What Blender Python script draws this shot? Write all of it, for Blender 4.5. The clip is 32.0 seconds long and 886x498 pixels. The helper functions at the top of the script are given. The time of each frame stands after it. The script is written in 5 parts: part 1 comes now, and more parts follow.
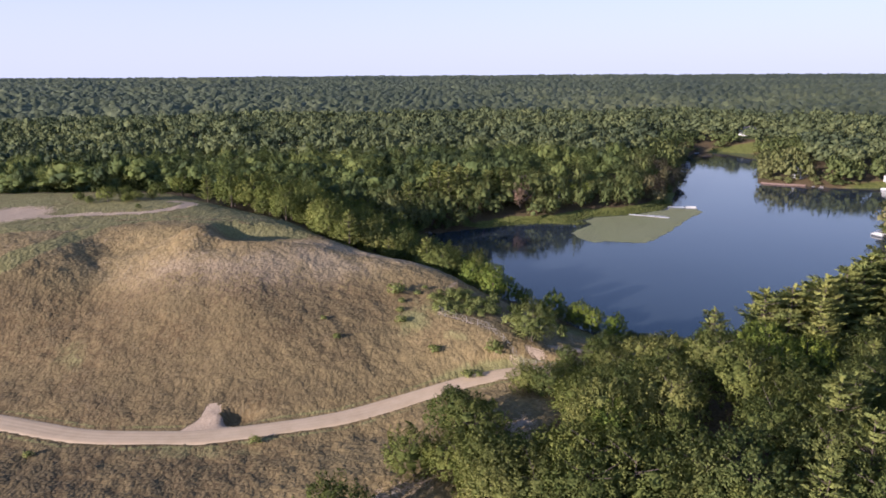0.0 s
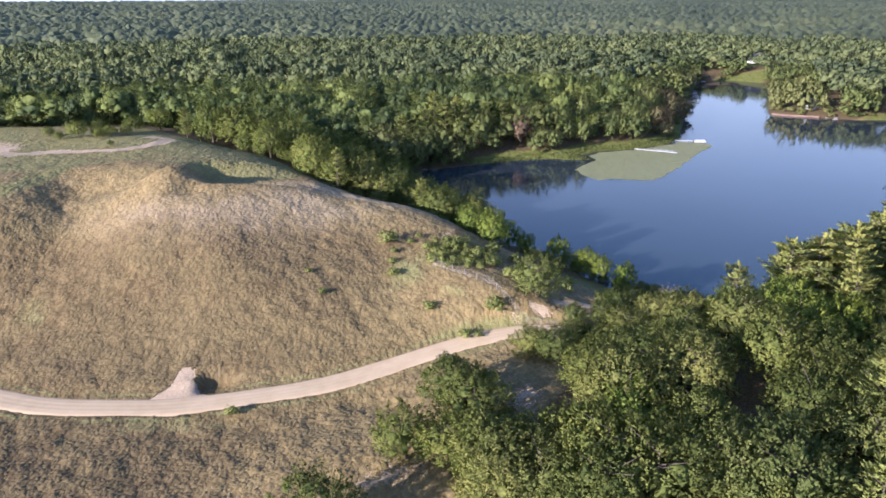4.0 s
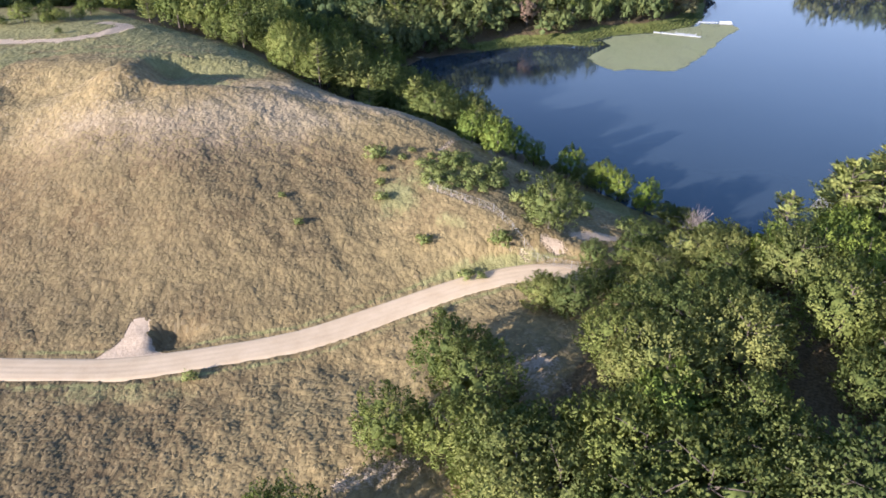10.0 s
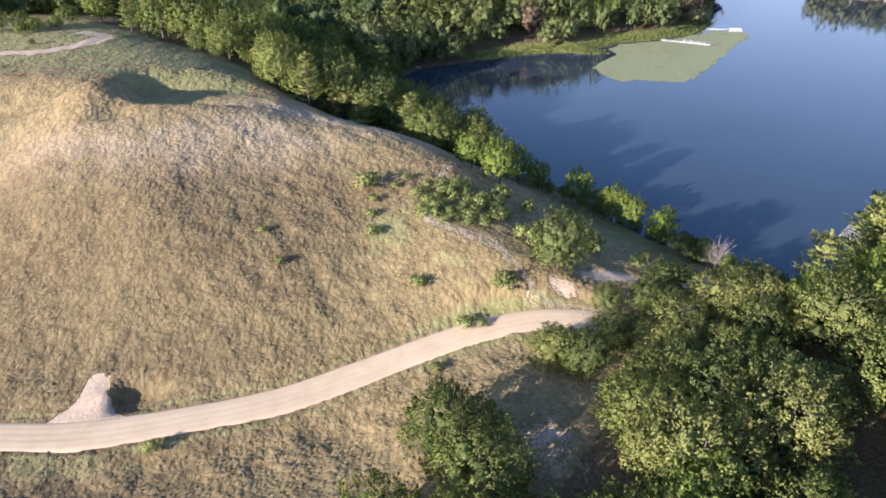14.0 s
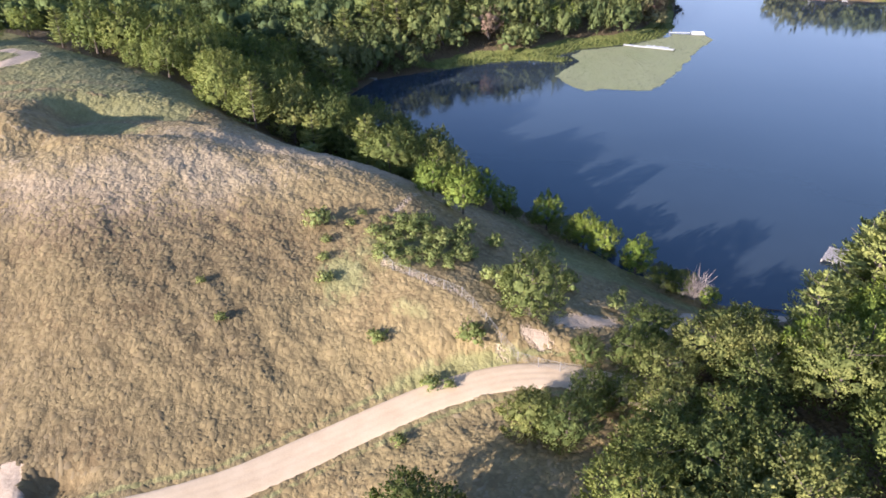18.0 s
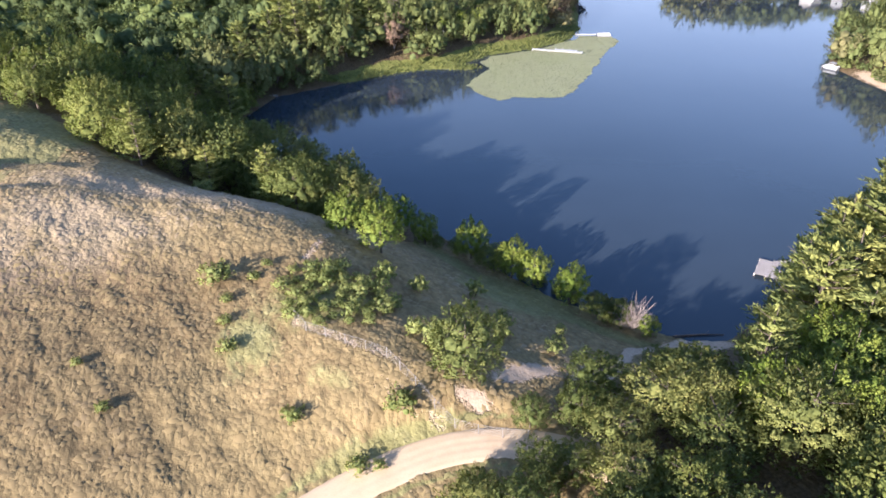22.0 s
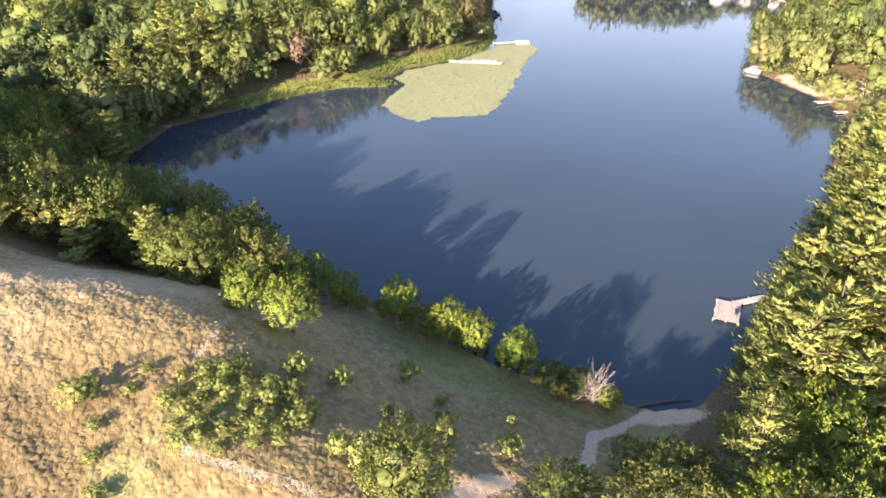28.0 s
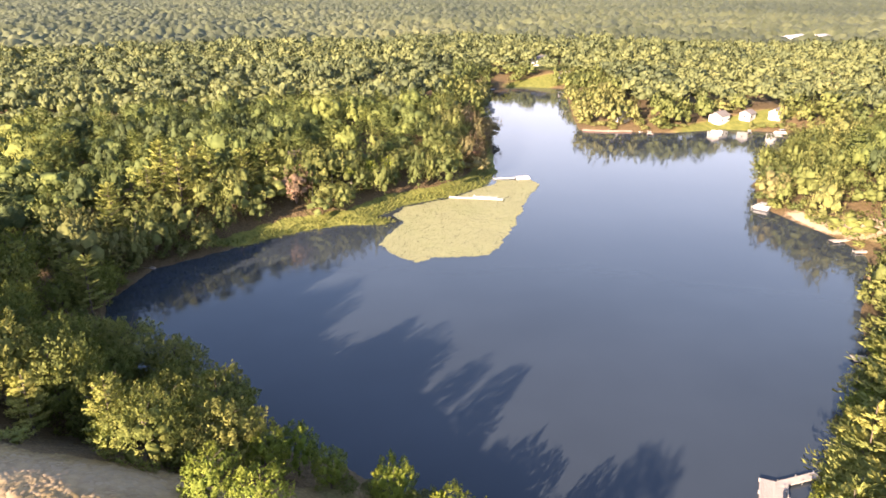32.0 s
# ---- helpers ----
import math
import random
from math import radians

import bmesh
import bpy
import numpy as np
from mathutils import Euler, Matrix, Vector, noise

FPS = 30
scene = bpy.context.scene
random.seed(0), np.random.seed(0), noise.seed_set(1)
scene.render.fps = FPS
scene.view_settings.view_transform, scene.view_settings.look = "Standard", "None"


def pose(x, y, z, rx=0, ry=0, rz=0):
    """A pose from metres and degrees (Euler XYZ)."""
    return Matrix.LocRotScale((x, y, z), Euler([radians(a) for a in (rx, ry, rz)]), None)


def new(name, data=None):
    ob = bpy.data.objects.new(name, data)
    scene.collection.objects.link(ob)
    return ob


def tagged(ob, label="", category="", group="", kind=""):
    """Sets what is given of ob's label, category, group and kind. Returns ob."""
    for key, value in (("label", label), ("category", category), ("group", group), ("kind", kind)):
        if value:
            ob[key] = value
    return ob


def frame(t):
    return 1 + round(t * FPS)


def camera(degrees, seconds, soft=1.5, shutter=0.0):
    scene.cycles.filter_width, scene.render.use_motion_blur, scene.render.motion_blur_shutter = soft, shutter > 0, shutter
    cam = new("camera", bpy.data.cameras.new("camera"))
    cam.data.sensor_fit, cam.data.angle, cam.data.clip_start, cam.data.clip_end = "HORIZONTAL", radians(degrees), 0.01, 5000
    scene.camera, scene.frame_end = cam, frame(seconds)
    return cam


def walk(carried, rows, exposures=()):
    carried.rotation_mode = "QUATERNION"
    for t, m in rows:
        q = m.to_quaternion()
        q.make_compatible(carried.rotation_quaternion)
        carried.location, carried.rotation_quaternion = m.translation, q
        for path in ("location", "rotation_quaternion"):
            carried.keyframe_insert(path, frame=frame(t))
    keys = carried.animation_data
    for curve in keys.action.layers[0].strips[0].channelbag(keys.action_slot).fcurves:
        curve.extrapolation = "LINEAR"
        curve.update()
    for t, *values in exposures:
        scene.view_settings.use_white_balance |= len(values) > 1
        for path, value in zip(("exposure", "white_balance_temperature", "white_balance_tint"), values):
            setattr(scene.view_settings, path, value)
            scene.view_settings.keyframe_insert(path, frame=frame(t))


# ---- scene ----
# camera rows: seconds, x, y, z, yaw, pitch
PATH = [
    (0.0, 0.00, 0.00, 70.00, -0.000, -14.014),
    (0.5, 0.00, 1.69, 70.03, -0.066, -14.051),
    (1.0, 0.01, 3.44, 70.04, -0.117, -14.055),
    (1.5, 0.04, 5.30, 70.04, -0.128, -14.074),
    (2.0, 0.09, 7.28, 70.04, -0.179, -14.068),
    (2.5, 0.14, 9.34, 69.98, -0.207, -14.162),
    (3.0, 0.21, 11.50, 69.91, -0.208, -16.480),
    (3.5, 0.24, 13.65, 69.83, -0.216, -19.454),
    (4.0, 0.22, 15.69, 69.66, -0.252, -19.676),
    (4.5, 0.19, 17.67, 69.45, -0.235, -22.813),
    (6.5, 0.38, 25.13, 69.34, -0.287, -27.146),
    (7.0, 0.37, 27.11, 69.34, -0.297, -28.666),
    (7.5, 0.39, 29.16, 69.35, -0.310, -29.370),
    (8.0, 0.44, 31.30, 69.38, -0.283, -29.404),
    (8.5, 0.53, 33.48, 69.43, -0.331, -29.416),
    (9.0, 0.63, 35.63, 69.49, -0.314, -29.371),
    (9.5, 0.68, 37.59, 69.50, -0.323, -29.402),
    (10.0, 0.72, 39.39, 69.49, -0.309, -29.430),
    (10.5, 0.76, 41.12, 69.47, -0.318, -29.414),
    (11.0, 0.83, 42.82, 69.43, -0.316, -29.398),
    (11.5, 0.87, 44.48, 69.35, -0.339, -29.395),
    (12.0, 0.94, 46.18, 69.26, -0.344, -29.368),
    (12.5, 1.01, 47.91, 69.17, -0.363, -29.355),
    (13.0, 1.08, 49.68, 69.10, -0.322, -29.363),
    (13.5, 1.12, 51.47, 69.06, -0.366, -29.362),
    (14.0, 1.18, 53.24, 69.03, -0.371, -29.346),
    (14.5, 1.27, 54.95, 69.01, -0.319, -29.410),
    (16.5, 1.98, 61.29, 69.83, -1.257, -29.523),
    (17.0, 1.98, 63.02, 69.97, -2.966, -29.535),
    (17.5, 2.04, 64.69, 70.04, -3.624, -29.560),
    (18.0, 2.16, 66.28, 70.07, -3.621, -29.561),
    (18.5, 2.26, 67.85, 70.12, -3.620, -29.564),
    (19.0, 2.38, 69.41, 70.17, -3.619, -29.552),
    (19.5, 2.51, 71.00, 70.18, -4.162, -29.557),
    (20.0, 2.60, 72.68, 70.16, -6.443, -29.545),
    (20.5, 2.71, 74.48, 70.17, -8.586, -29.562),
    (21.0, 2.86, 76.29, 70.22, -9.651, -29.577),
    (21.5, 3.07, 78.04, 70.28, -10.059, -29.603),
    (22.0, 3.31, 79.75, 70.35, -11.229, -29.632),
    (22.5, 3.52, 81.41, 70.39, -12.538, -29.662),
    (23.0, 3.74, 83.12, 70.41, -13.426, -29.667),
    (23.5, 4.05, 84.85, 70.42, -13.568, -29.674),
    (24.0, 4.38, 86.56, 70.40, -14.791, -29.703),
    (24.5, 4.76, 88.29, 70.37, -16.404, -29.695),
    (25.0, 5.14, 90.02, 70.38, -17.773, -29.734),
    (25.5, 5.51, 91.75, 70.42, -18.303, -29.751),
    (27.5, 7.45, 98.33, 70.52, -18.270, -29.759),
    (28.0, 7.97, 99.96, 70.56, -18.246, -29.767),
    (28.5, 8.50, 101.59, 70.60, -18.247, -29.772),
    (29.0, 9.03, 103.18, 70.62, -18.221, -29.782),
    (29.5, 9.60, 104.75, 70.62, -18.201, -30.380),
    (30.0, 10.20, 106.46, 70.72, -18.150, -33.479),
    (30.5, 10.80, 108.28, 70.87, -18.138, -33.865),
    (31.0, 11.33, 110.11, 70.94, -18.201, -28.250),
    (31.5, 11.83, 111.87, 70.88, -18.298, -22.906),
    (32.0, 12.34, 113.56, 70.73, -18.351, -20.021),
]
ROLL = -0.332
cam = camera(63.68, 32.0, 1.7)
walk(cam, [(t, pose(x, y, z, 90 + p, 0, w) @ pose(0, 0, 0, 0, 0, ROLL)) for t, x, y, z, w, p in PATH],
     [(0, 0.57, 5450, 26), (2, 0.6, 5400, 26), (3, 0.71, 5300, 24), (4, 1.16, 5220, 22), (9, 1.3, 5230, 18), (14, 1.34, 5280, 19), (20, 1.52, 5380, 22), (24, 1.77, 5580, 20), (28, 2.12, 6400, 20), (30, 2.2, 6700, 21), (31, 2.42, 7000, 25), (32, 2.24, 7200, 27)])

# ---- sky, sun ----
SUN_ELEVATION, SUN_HEADING = 16.0, 231.0  # heading of the sun, clockwise from +y
world = bpy.data.worlds.new("sky")
scene.world = world
world.use_nodes = True
sky = world.node_tree.nodes.new("ShaderNodeTexSky")
sky.sky_type, sky.sun_disc = "NISHITA", False
sky.sun_elevation, sky.sun_rotation = radians(SUN_ELEVATION), radians(SUN_HEADING)
sky.altitude, sky.air_density, sky.dust_density, sky.ozone_density = 200, 1.0, 0.8, 2.0
# evening haze pales the sky towards the horizon
wn, wl = world.node_tree.nodes, world.node_tree.links
axis, rise, haze = wn.new("ShaderNodeSeparateXYZ"), wn.new("ShaderNodeMapRange"), wn.new("ShaderNodeMix")
wl.new(wn.new("ShaderNodeTexCoord").outputs["Generated"], axis.inputs[0])
wl.new(axis.outputs["Z"], rise.inputs["Value"])
rise.interpolation_type = "SMOOTHSTEP"
for key, value in (("From Min", -0.02), ("From Max", 0.42), ("To Min", 0.9), ("To Max", 0.0)):
    rise.inputs[key].default_value = value
haze.data_type = "RGBA"
wl.new(rise.outputs[0], haze.inputs[0])
wl.new(sky.outputs[0], haze.inputs[6])
haze.inputs[7].default_value = (5.35, 5.42, 5.95, 1)
wl.new(haze.outputs[2], wn["Background"].inputs[0])
world.node_tree.nodes["Background"].inputs[1].default_value = 0.105
sun = new("sun", bpy.data.lights.new("sun", "SUN"))
sun.data.energy, sun.data.angle, sun.data.color = 5.7, radians(0.6), (1.0, 0.85, 0.64)
sun.rotation_euler = (radians(90 - SUN_ELEVATION), 0, radians(180 - SUN_HEADING))
# ---- land form: plan in units of 0.7 m, turned into metres by plan() ----
K = 0.7


def plan(rows):
    return np.array(rows, float) * K


ROAD = plan([(-260, 196, 6), (-190, 203, 5), (-126, 184.0, 4.5), (-98, 175.0, 4.5), (-64, 173.4, 5), (-29, 180.5, 6.5), (-14, 187.9, 7.6),
             (2.5, 195.6, 9.5), (14.5, 199.7, 11), (29, 200.5, 12.3), (40, 196, 13), (54, 184, 13.5)])
CREST = plan([(-162, 252, 31), (-133, 266, 31), (-115, 271, 34.5), (-101, 281, 37.5), (-85, 297, 36), (-66, 296, 35.5), (-52, 289, 34.5),
              (-40, 284, 30.5), (-18, 278, 26.5), (1, 270, 22.7), (8, 260, 21.6), (2.7, 250, 21.8)])
FACE = plan([(-105, 212, 12), (-80, 213, 14), (-42, 198, 10.7), (-61, 219, 19), (-32, 217.5, 17.2), (-15, 222.6, 17), (-16, 195, 9),
             (-100, 230, 20.5), (-73, 235, 24.5), (-52, 244, 24), (-127, 241, 22), (-17, 246, 22.5), (1, 223, 18.6), (-8.5, 231, 19.3),
             (16, 211, 17.5), (24, 206, 15.5), (-150, 225, 14), (-35, 268, 28)])
LAKESIDE = plan([(11, 268, 17.5), (38, 246, 9.5), (31, 266, 8), (41, 230, 11), (51, 225, 9.5), (36, 212.5, 13.6), (39.5, 217, 12.6),
                 (33.5, 201, 14), (50, 210, 11.5), (66, 222, 6.5), (80, 229, 2), (-14, 292, 19), (-20, 312, 10)])
BACK = plan([(-61, 328, 26), (-44, 330, 17), (-42, 350, 12), (-83, 363, 25.7), (-113, 388, 26), (-72, 375, 20), (-150, 320, 34), (-120, 329, 34.5), (-79, 321, 33), (-132, 372, 33),
             (-185, 350, 32), (-200, 325, 33), (-250, 398, 30), (-230, 440, 28), (-165, 428, 29), (-240, 290, 30), (-230, 240, 20)])
NEAR = plan([(-68, 162, 5), (-41, 165, 5.2), (-18, 172, 5.6), (-46, 147, 6), (-23, 149, 8.5), (16, 179, 13), (16, 162, 14),
             (40, 160, 15), (60, 150, 16), (75, 190, 14), (92, 205, 10), (106, 222, 4), (120, 200, 11), (150, 180, 12), (30, 130, 12),
             (0, 120, 10), (-60, 110, 7), (-130, 140, 6), (110, 130, 14), (-200, 150, 6)])
# lake shore, going round
SHORE = plan([(16, 318), (-4, 350), (-20, 385), (-22, 412), (-8, 440), (24, 455), (52, 468), (72, 471), (90, 464), (96, 470), (88, 478),
              (106, 492), (136, 500), (160, 516), (176, 540), (181, 556), (198, 600), (219, 655), (232, 700), (252, 745), (284, 830),
              (312, 886), (352, 888), (386, 858), (350, 780), (312, 700), (286, 642), (300, 628), (345, 608), (390, 606), (436, 568),
              (450, 548), (420, 528), (350, 500), (300, 470), (271, 432), (268, 404), (268, 379), (260, 358), (236, 338), (211, 318),
              (189, 294), (163, 278), (140, 261), (122, 248), (108, 238), (95, 231), (86, 233), (74, 244), (62, 256), (53, 270), (46, 284),
              (38, 298)])
# open ground without woods
OPEN = plan([(-420, 40), (-36, 66), (0, 104), (10, 126), (15, 146), (27, 162), (39, 180), (47, 194), (62, 209), (80, 219), (98, 231), (80, 250),
             (56, 276), (36, 292), (12, 283), (-18, 291), (-44, 312), (-62, 335), (-92, 376), (-130, 394), (-165, 426), (-230, 436),
             (-420, 440)])


def smooth(a, b, v):
    s = np.clip((v - a) / (b - a), 0, 1)
    return s * s * (3 - 2 * s)


def hash2(i, j, seed):
    h = (i.astype(np.int64) * 374761393 + j.astype(np.int64) * 668265263 + seed * 1442695041) & 0xffffffff
    h = ((h ^ (h >> 13)) * 1274126177) & 0xffffffff
    return ((h ^ (h >> 16)) & 0xffff) / 65535.0


def vnoise(x, y, size, seed):
    """Smooth noise from 0 to 1 with lumps of the given size."""
    x, y = np.asarray(x, float) / size, np.asarray(y, float) / size
    i, j = np.floor(x), np.floor(y)
    u, v = x - i, y - j
    u, v = u * u * (3 - 2 * u), v * v * (3 - 2 * v)
    a, b, c, d = (hash2(i + p, j + q, seed) for p, q in ((0, 0), (1, 0), (0, 1), (1, 1)))
    return (a * (1 - u) + b * u) * (1 - v) + (c * (1 - u) + d * u) * v


def fbm(x, y, size, seed, octaves=3):
    return sum(vnoise(x, y, size / 2 ** k, seed + k) / 2 ** k for k in range(octaves)) / (2 - 0.5 ** (octaves - 1))


def inside(px, py, poly):
    r = np.zeros(np.shape(px), bool)
    for (ax, ay), (bx, by) in zip(poly, np.roll(poly, -1, 0)):
        if ay != by:
            r ^= ((ay > py) != (by > py)) & (px < (bx - ax) * (py - ay) / (by - ay) + ax)
    return r


def to_line(px, py, line):
    """Distance to a polyline, and the height along it if it has one."""
    best, z = np.full(np.shape(px), 1e9), np.zeros(np.shape(px))
    for a, b in zip(line[:-1], line[1:]):
        d = b[:2] - a[:2]
        s = np.clip(((px - a[0]) * d[0] + (py - a[1]) * d[1]) / (d @ d), 0, 1)
        r = np.hypot(px - a[0] - s * d[0], py - a[1] - s * d[1])
        if len(a) > 2:
            z = np.where(r < best, a[2] + s * (b[2] - a[2]), z)
        best = np.minimum(best, r)
    return best, z


def shore_distance(px, py):
    """Metres from the shore, positive on land."""
    d, _ = to_line(px, py, np.vstack([SHORE, SHORE[:1]]))
    return np.where(inside(px, py, SHORE), -d, d)


ANCHORS = np.vstack([ROAD, CREST, FACE, LAKESIDE, BACK, NEAR])


def spline_kernel(r2):
    return 0.5 * r2 * np.log(r2 + 1e-9)


def fit_spline(p):
    n = len(p)
    r2 = ((p[:, None, :2] - p[None, :, :2]) ** 2).sum(-1) / 1e4
    a = np.zeros((n + 3, n + 3))
    a[:n, :n] = spline_kernel(r2) + 0.0006 * np.eye(n)
    a[:n, n:], a[n:, :n] = np.c_[np.ones(n), p[:, :2] / 100], np.c_[np.ones(n), p[:, :2] / 100].T
    return np.linalg.solve(a, np.r_[p[:, 2], 0, 0, 0])


SPLINE = fit_spline(ANCHORS)
GULLY = plan([(-138, 292), (-130, 270), (-123, 254), (-126, 234)])


def crest_y(x):
    return np.interp(x, CREST[:10, 0], CREST[:10, 1])


def raw_height(x, y):
    x, y = np.asarray(x, float), np.asarray(y, float)
    z = SPLINE[-3] + SPLINE[-2] * x / 100 + SPLINE[-1] * y / 100
    for (ax, ay, _), w in zip(ANCHORS, SPLINE):
        z = z + w * spline_kernel(((x - ax) ** 2 + (y - ay) ** 2) / 1e4)
    # the hollow behind the crest, with a steep west wall, and the gully down the west face
    u, v = x - K * -86 + 0.35 * (y - K * 291), y - K * 291
    z = z - 4.2 * np.exp(-(np.where(u < 0, u / 5.5, u / 24.0) ** 2) ** 1.5 - (np.where(v < 0, v / 9.0, v / 13.0)) ** 4)
    z = z - 2.6 * smooth(-44.2, -41.2, x) * smooth(-33.5, -40.5, x) * np.exp(-((y - 128.2) / 2.9) ** 4)
    # the plateau behind, and the lip and foot of the hollow
    lift = lambda dz, cx, cy, rx, ry: dz * np.exp(-((x - cx) / rx) ** 2 - ((y - cy) / ry) ** 2)
    z = z + lift(2.3, -69.5, 195, 5, 6) + lift(-1.4, -62, 189.5, 5, 4)
    back = y - crest_y(x)
    z = z - 1.2 * np.exp(-((back - 8.0) / 5.0) ** 2) * smooth(-33, -40, x) * smooth(-108, -80, x)
    d, _ = to_line(x, y, GULLY)
    side = np.where(x < np.interp(y, GULLY[::-1, 1], GULLY[::-1, 0]), 1.0, 0.0)
    z = z - 2.6 * np.exp(-(d / (15.0 - 6.0 * side)) ** 2) * smooth(150, 172, y) * smooth(212, 196, y)
    return z


def height(x, y):
    """Height of the ground, vectorised."""
    x, y = np.asarray(x, float), np.asarray(y, float)
    far = 7.5 + 5 * (fbm(x, y, 260, 5) - 0.5) + 23 * smooth(700, 4500, np.hypot(x, y - 100))
    box = smooth(-330, -200, x) * smooth(190, 120, x) * smooth(20, 70, y) * smooth(345, 305, y)
    z = np.where(box > 0, raw_height(np.clip(x, -330, 190), np.clip(y, 20, 345)), 0) * box + far * (1 - box)
    z = z + 0.5 * (fbm(x, y, 14, 9) - 0.5) + 0.6 * (fbm(x * 0.8 + y * 0.5, y * 0.55 - x * 0.3, 2.3, 17, 2) - 0.5)
    d, rz = to_line(x, y, ROAD)
    z = z + (rz - z) * smooth(7, 2.2, d)
    s = shore_distance(x, y)
    low = np.where(s > 0, 0.12 + 0.1 * np.clip(s, 0, None), np.maximum(-2.5, 0.35 * s))
    cap = np.where(s > 0, 0.25 + (0.2 + 0.35 * np.maximum(np.where(x < 70, smooth(256, 236, y), 0), smooth(-35, -65, x))) * np.clip(s, 0, None) ** 1.05, low)
    return np.where(s > 0, np.minimum(np.maximum(z, np.minimum(low, 2.5)), cap), low)


# ---- materials ----
def material(name):
    m = bpy.data.materials.new(name)
    m.use_nodes = True
    return m, m.node_tree, m.node_tree.nodes["Principled BSDF"]


def node(nt, kind, **values):
    n = nt.nodes.new("ShaderNode" + kind)
    for key, value in values.items():
        n.inputs[key.replace("_", " ")].default_value = value
    return n


def ramp(nt, fac, stops):
    n = nt.nodes.new("ShaderNodeValToRGB")
    while len(n.color_ramp.elements) < len(stops):
        n.color_ramp.elements.new(0.5)
    for e, (p, c) in zip(n.color_ramp.elements, stops):
        e.position, e.color = p, (*c, 1)
    nt.links.new(fac, n.inputs[0])
    return n.outputs[0]


def mix(nt, fac, a, b, how="MIX"):
    n = nt.nodes.new("ShaderNodeMix")
    n.data_type, n.blend_type = "RGBA", how
    for s, v in ((n.inputs[0], fac), (n.inputs[6], a), (n.inputs[7], b)):
        if isinstance(v, (int, float)):
            s.default_value = v
        elif isinstance(v, tuple):
            s.default_value = (*v, 1)
        else:
            nt.links.new(v, s)
    return n.outputs[2]


def calc(nt, how, a, b=0.0, c=0.0):
    n = nt.nodes.new("ShaderNodeMath")
    n.operation = how
    for s, v in zip(n.inputs, (a, b, c)):
        if isinstance(v, (int, float)):
            s.default_value = v
        else:
            nt.links.new(v, s)
    return n.outputs[0]


def grain(nt, scale, detail=3.0, rough=0.55, where=None, stretch=None):
    n = node(nt, "TexNoise", Scale=scale, Detail=detail, Roughness=rough)
    where = where or nt.nodes.new("ShaderNodeNewGeometry").outputs["Position"]
    if stretch:
        m = nt.nodes.new("ShaderNodeMapping")
        m.inputs["Scale"].default_value, m.inputs["Rotation"].default_value = stretch[:3], (0, 0, stretch[3])
        nt.links.new(where, m.inputs[0])
        where = m.outputs[0]
    nt.links.new(where, n.inputs["Vector"])
    return n.outputs["Fac"]


def bump(nt, bsdf, height, strength, distance):
    n = node(nt, "Bump", Strength=strength, Distance=distance)
    nt.links.new(height, n.inputs["Height"])
    nt.links.new(n.outputs[0], bsdf.inputs["Normal"])


def attribute(nt, name):
    n = nt.nodes.new("ShaderNodeAttribute")
    n.attribute_name = name
    return n.outputs["Fac"]


def surface(name, light, dark, scale=2.0, rough=0.8, metal=0.0, relief=0.15, random=0.25):
    """A plain worn surface: two colours in two scales of grain, varied from object to object."""
    m, nt, b = material(name)
    where = nt.nodes.new("ShaderNodeTexCoord").outputs["Object"]
    f = calc(nt, "ADD", calc(nt, "MULTIPLY", grain(nt, scale, 4, where=where), 0.65), calc(nt, "MULTIPLY", grain(nt, scale * 9, 2, where=where), 0.35))
    c = ramp(nt, f, [(0.3, dark), (0.68, light)])
    r = nt.nodes.new("ShaderNodeObjectInfo").outputs["Random"]
    c = mix(nt, calc(nt, "MULTIPLY", r, random), c, tuple(0.6 * v for v in dark))
    nt.links.new(c, b.inputs["Base Color"])
    b.inputs["Roughness"].default_value, b.inputs["Metallic"].default_value = rough, metal
    bump(nt, b, f, 0.4, relief * 0.1)
    return m


